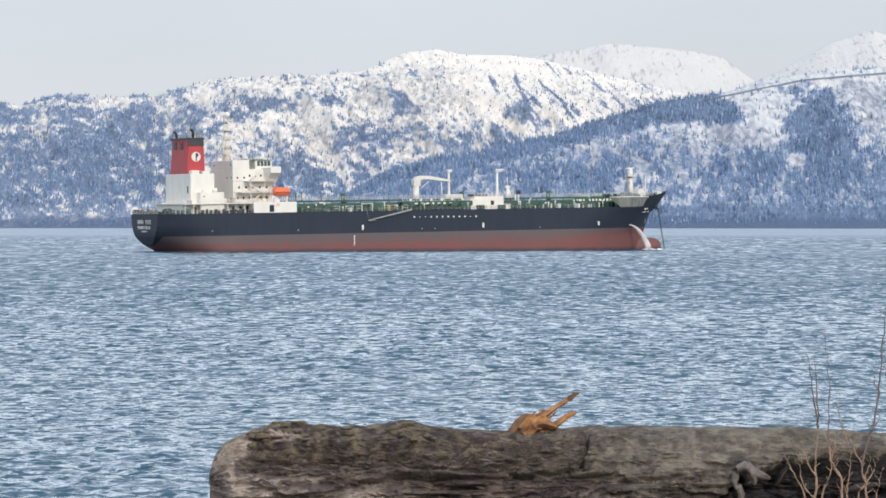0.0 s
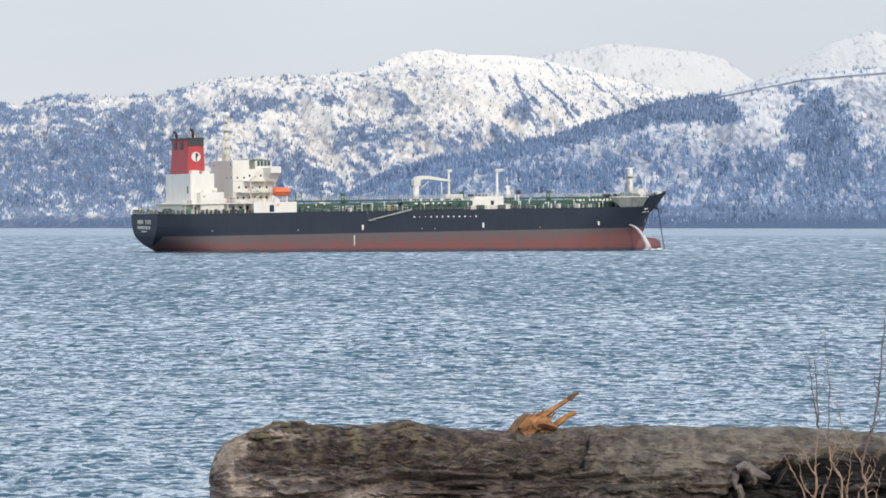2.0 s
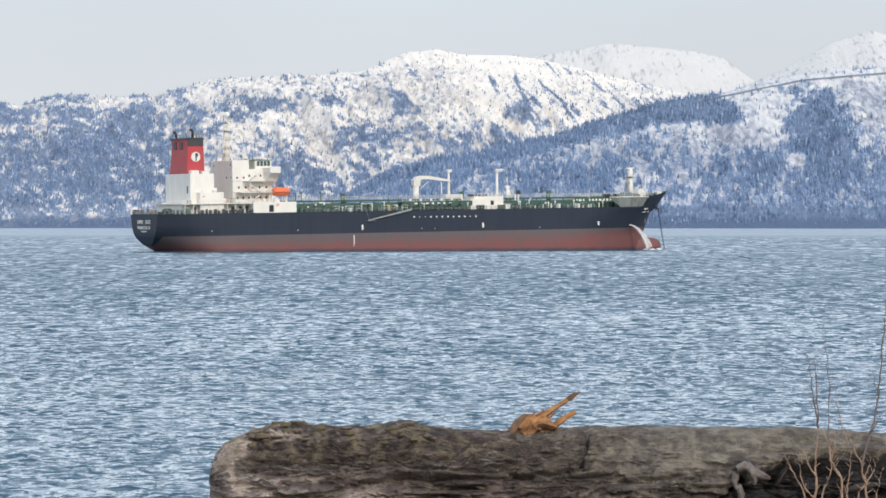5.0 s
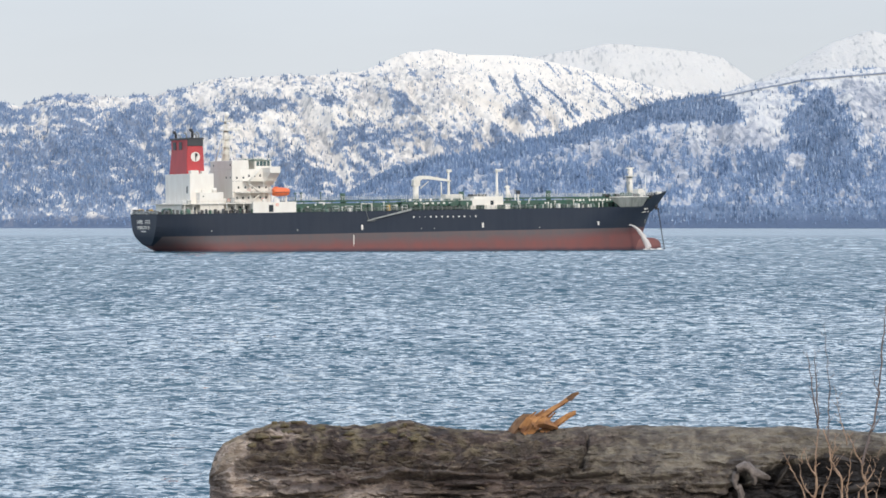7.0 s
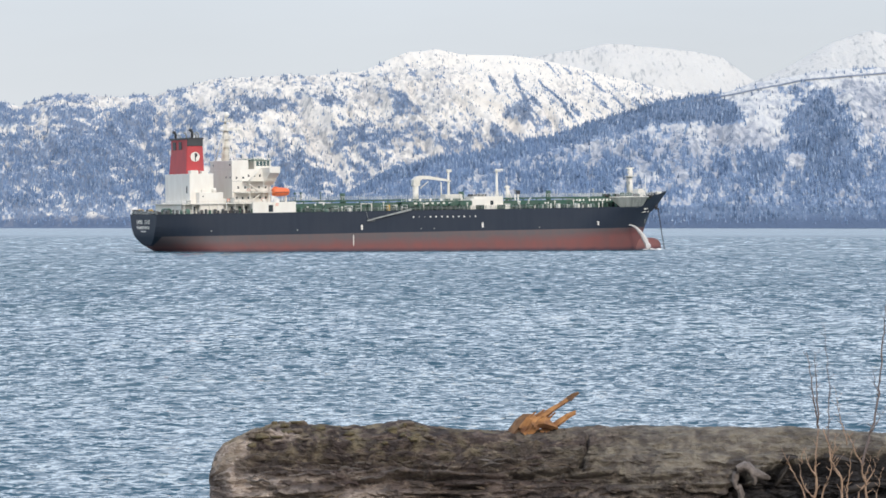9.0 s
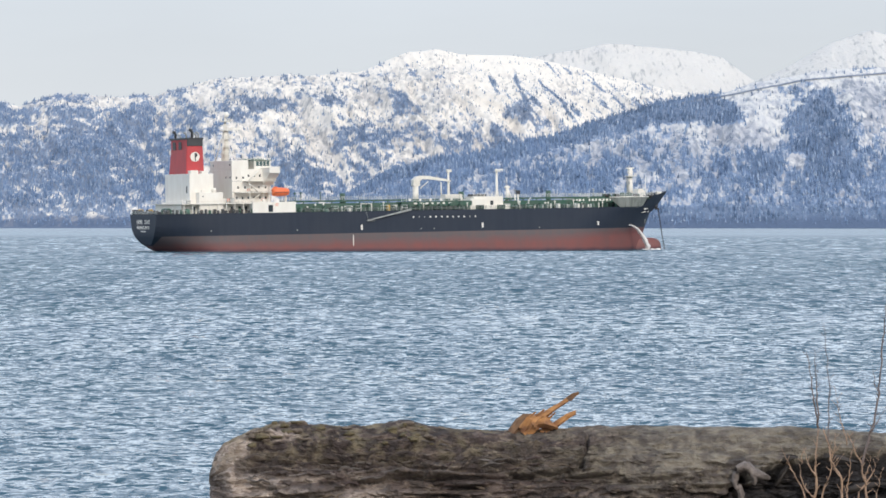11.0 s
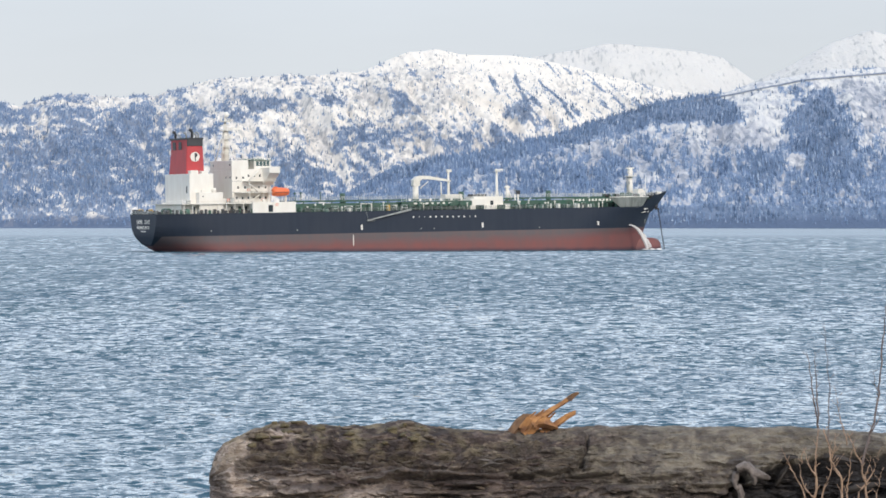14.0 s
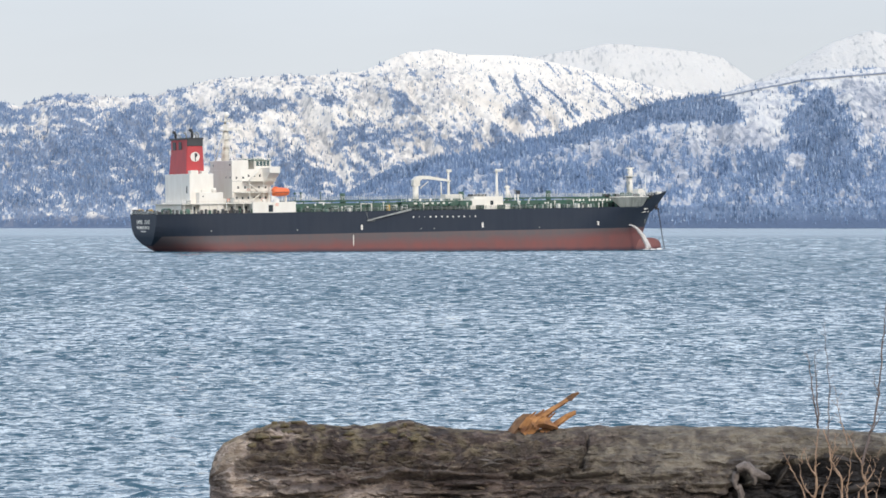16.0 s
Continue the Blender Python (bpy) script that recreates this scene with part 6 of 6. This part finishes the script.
    for k in range(46):
        x = rs.uniform(-1.25, -0.02) if k % 4 else rs.choice((-0.26, -0.18, -1.05, -0.33)) + rs.normal(0, 0.04)
        a = rs.uniform(0.75, 1.5)
        R = float(log_surface(np.array([x]), np.array([a]))[0])
        bm = ellipsoid((0, 0, 0), (rs.uniform(0.015, 0.045), rs.uniform(0.02, 0.04), rs.uniform(0.008, 0.018)), 12)
        for v in bm.verts:
            v.co *= 1 + rs.normal(0, 0.24)
        placed(part("moss_tuft", bm, (MOSS, MOSS, BARK_TAN)[k % 3], ob, "dry olive moss"), x, -math.cos(a) * R, math.sin(a) * R + 0.002)
    # freshly split orange splinter standing on the crown
    sp = thing("wood_splinter", pose(0.50, LOG_Y - 0.02, LOG_Z + 0.352), "orange freshly split wood splinter on the driftwood log", "splinter")
    def shard(name, pts, rad, seed, mat=FRESH_WOOD):
        bm = bmesh.new()
        tube(bm, pts, rad, 6)
        r = random.Random(seed)
        for v in bm.verts:
            v.co += Vector((r.uniform(-1, 1), r.uniform(-1, 1), r.uniform(-1, 1))) * 0.008
        for f in bm.faces:
            f.smooth = False
        part(name, bm, mat, sp)
    shard("long_shard", ((0.06, 0, 0.0), (0.13, 0, 0.08), (0.22, 0, 0.135), (0.31, 0, 0.20), (0.37, 0, 0.24)), [0.032, 0.030, 0.021, 0.018, 0.006], 1)
    shard("shard_tip", ((0.315, 0, 0.203), (0.345, 0, 0.223), (0.378, 0, 0.246)), [0.0195, 0.017, 0.006], 9, SPLIT_BARK)
    shard("short_shard", ((0.16, 0.02, -0.01), (0.25, 0.02, 0.045), (0.31, 0.02, 0.09), (0.36, 0.02, 0.115)), [0.022, 0.024, 0.020, 0.010], 2)
    shard("base_chip", ((0.06, 0.0, -0.02), (0.09, -0.01, 0.035), (0.15, -0.02, 0.055), (0.24, -0.02, 0.015)), [0.03, 0.05, 0.042, 0.012], 3)
    shard("base_chip", ((-0.05, 0.03, -0.03), (0.0, 0.03, 0.04), (0.04, 0.03, 0.09), (0.09, 0.03, 0.095)), [0.045, 0.04, 0.025, 0.008], 4, SPLIT_BARK)
    rr = random.Random(3)
    for k in range(9):
        x0 = rr.uniform(-0.05, 0.18)
        L = rr.uniform(0.05, 0.13)
        yy = rr.uniform(-0.06, 0.04)
        shard("fibre", ((x0, yy, rr.uniform(-0.02, 0.03)), (x0 + L * 0.5, yy, 0.05 + L * 0.3), (x0 + L, yy, 0.05 + L * 0.75)), [0.010, 0.008, 0.002], 20 + k)
    shard("base_chip", ((0.02, 0.0, -0.02), (0.07, -0.01, 0.065), (0.13, 0.0, 0.10)), [0.03, 0.03, 0.008], 6)


def shrub(x, y, stems, label):
    """A bare shrub: thin stems that fork upwards. Each stem: places in x and z from the foot, and its thickness."""
    g = float(np.interp(y, [10, 18, 21], [7.9, 7.72, 7.66]))
    s = thing("bare_shrub", pose(x, y, g - 0.05), label, "shrub", "bare shrubs by the log")
    r = random.Random(int(x * 1000))
    for pts, thick, mat in stems:
        bm = bmesh.new()
        fine = []
        for (ax, az), (bx, bz) in zip(pts, pts[1:]):
            for k in range(4):
                t = k / 4
                fine.append((ax + (bx - ax) * t + r.uniform(-1, 1) * 0.006, r.uniform(-0.02, 0.02), az + (bz - az) * t))
        fine.append((pts[-1][0], 0.0, pts[-1][1]))
        n = len(fine)
        rad = [thick * (1 - 0.75 * i / (n - 1)) * r.uniform(0.9, 1.12) for i in range(n)]
        tube(bm, fine, rad, 6)
        stem = part("stem", bm, mat, s)
        # buds and short side twigs
        b2 = bmesh.new()
        for i in range(3, n - 1, 2):
            p = Vector(fine[i])
            side = r.choice((-1, 1))
            q = p + Vector((side * r.uniform(0.01, 0.035), 0, r.uniform(0.02, 0.05)))
            tube(b2, (p, q), (rad[i] * 0.55, 0.0015), 4)
        tagged(part("side_twigs", b2, mat, stem), kind="stuff")


def build_shrubs():
    shrub(2.28, 19.2, [
        ([(0.013, 0.044), (0.006, 0.452), (0.006, 0.605), (0.003, 0.726), (0.02, 0.875)], 0.0105, TWIG),
        ([(0.02, 0.875), (0.006, 0.965), (-0.008, 1.072), (-0.025, 1.207), (-0.053, 1.343)], 0.007, TWIG_DARK),
        ([(0.017, 0.91), (0.013, 1.083), (0.006, 1.221), (-0.001, 1.356)], 0.0055, TWIG_DARK),
        ([(0.006, 0.577), (-0.039, 0.65), (-0.063, 0.726)], 0.006, TWIG),
        ([(-0.008, 0.452), (-0.046, 0.484), (-0.091, 0.587), (-0.077, 0.695), (-0.074, 0.736)], 0.006, TWIG),
        ([(0.006, 0.182), (-0.063, 0.466), (-0.119, 0.581), (-0.167, 0.664), (-0.181, 0.719)], 0.006, TWIG),
        ([(0.034, 0.182), (0.044, 0.47), (0.089, 0.587), (0.11, 0.684), (0.127, 0.844)], 0.007, TWIG),
    ], "tan bare shrub stems in front of the driftwood log")
    shrub(2.45, 19.2, [
        ([(0.002, 0.044), (-0.005, 0.452), (-0.005, 0.574), (-0.074, 0.681), (-0.081, 0.771), (-0.119, 0.875)], 0.0105, TWIG),
        ([(-0.005, 0.563), (-0.039, 0.612), (-0.053, 0.636), (-0.008, 0.695)], 0.004, TWIG),
        ([(0.023, 0.044), (0.023, 0.452), (0.037, 0.542), (0.047, 0.664), (0.058, 0.736)], 0.006, TWIG),
        ([(-0.081, 0.771), (-0.088, 0.944), (-0.081, 1.083), (-0.088, 1.201), (-0.105, 1.394), (-0.112, 1.523)], 0.0042, TWIG_DARK),
        ([(0.03, 0.771), (0.002, 0.875), (-0.018, 0.962), (-0.036, 1.027), (-0.046, 1.117)], 0.004, TWIG),
        ([(-0.074, 0.681), (-0.046, 0.736), (-0.018, 0.771)], 0.004, TWIG),
    ], "tan bare shrub with thin forked stems")
    shrub(2.60, 19.2, [
        ([(0.005, 0.044), (-0.006, 0.452), (-0.013, 0.542), (-0.037, 0.664), (-0.082, 0.754), (-0.12, 0.844)], 0.0105, TWIG),
        ([(-0.03, 0.646), (0.008, 0.816), (0.039, 0.906), (0.071, 1.086), (0.084, 1.235), (0.102, 1.429), (0.109, 1.509), (0.116, 1.637)], 0.0088, TWIG_DARK),
        ([(0.071, 1.065), (0.046, 1.152), (0.039, 1.239)], 0.004, TWIG_DARK),
        ([(0.019, 0.84), (0.074, 0.927), (0.098, 0.979)], 0.004, TWIG_DARK),
        ([(-0.071, 0.182), (-0.051, 0.484), (0.026, 0.574), (0.06, 0.664), (0.074, 0.736)], 0.0065, TWIG),
        ([(0.046, 0.182), (0.057, 0.452), (0.078, 0.542), (0.088, 0.605)], 0.005, TWIG),
        ([(-0.013, 0.563), (0.012, 0.646), (0.022, 0.709)], 0.005, TWIG),
    ], "tall bare shrub with a dark upper stem")


build_log()
build_shrubs()


# ---- what moves ----
def motions():
    for ob, speed in SEA:
        walk(ob, [(t, pose(-speed * t, 0, 0)) for t in (0, 8, 16)])
    walk(ship, [(t, ship_pose(a)) for t, a in ((0, 25.0), (4, 24.95), (9, 24.75), (12, 24.72), (16, 24.74))])
    for ob, home, phase, swing in JET:
        rows = []
        for i in range(33):
            t = i * 0.5
            w, v = math.sin(t * 2.7 + phase), math.sin(t * 4.1 + phase * 2.3)
            if swing:
                rows.append((t, home @ pose(0, 0, 0, 1.5 * v, 3.0 * w * swing, 2.5 * v)))
            else:
                rows.append((t, home @ pose(0.35 * w, 0.2 * v, 0.07 * v, 0, 0, 14 * w)))
        walk(ob, rows)


motions()
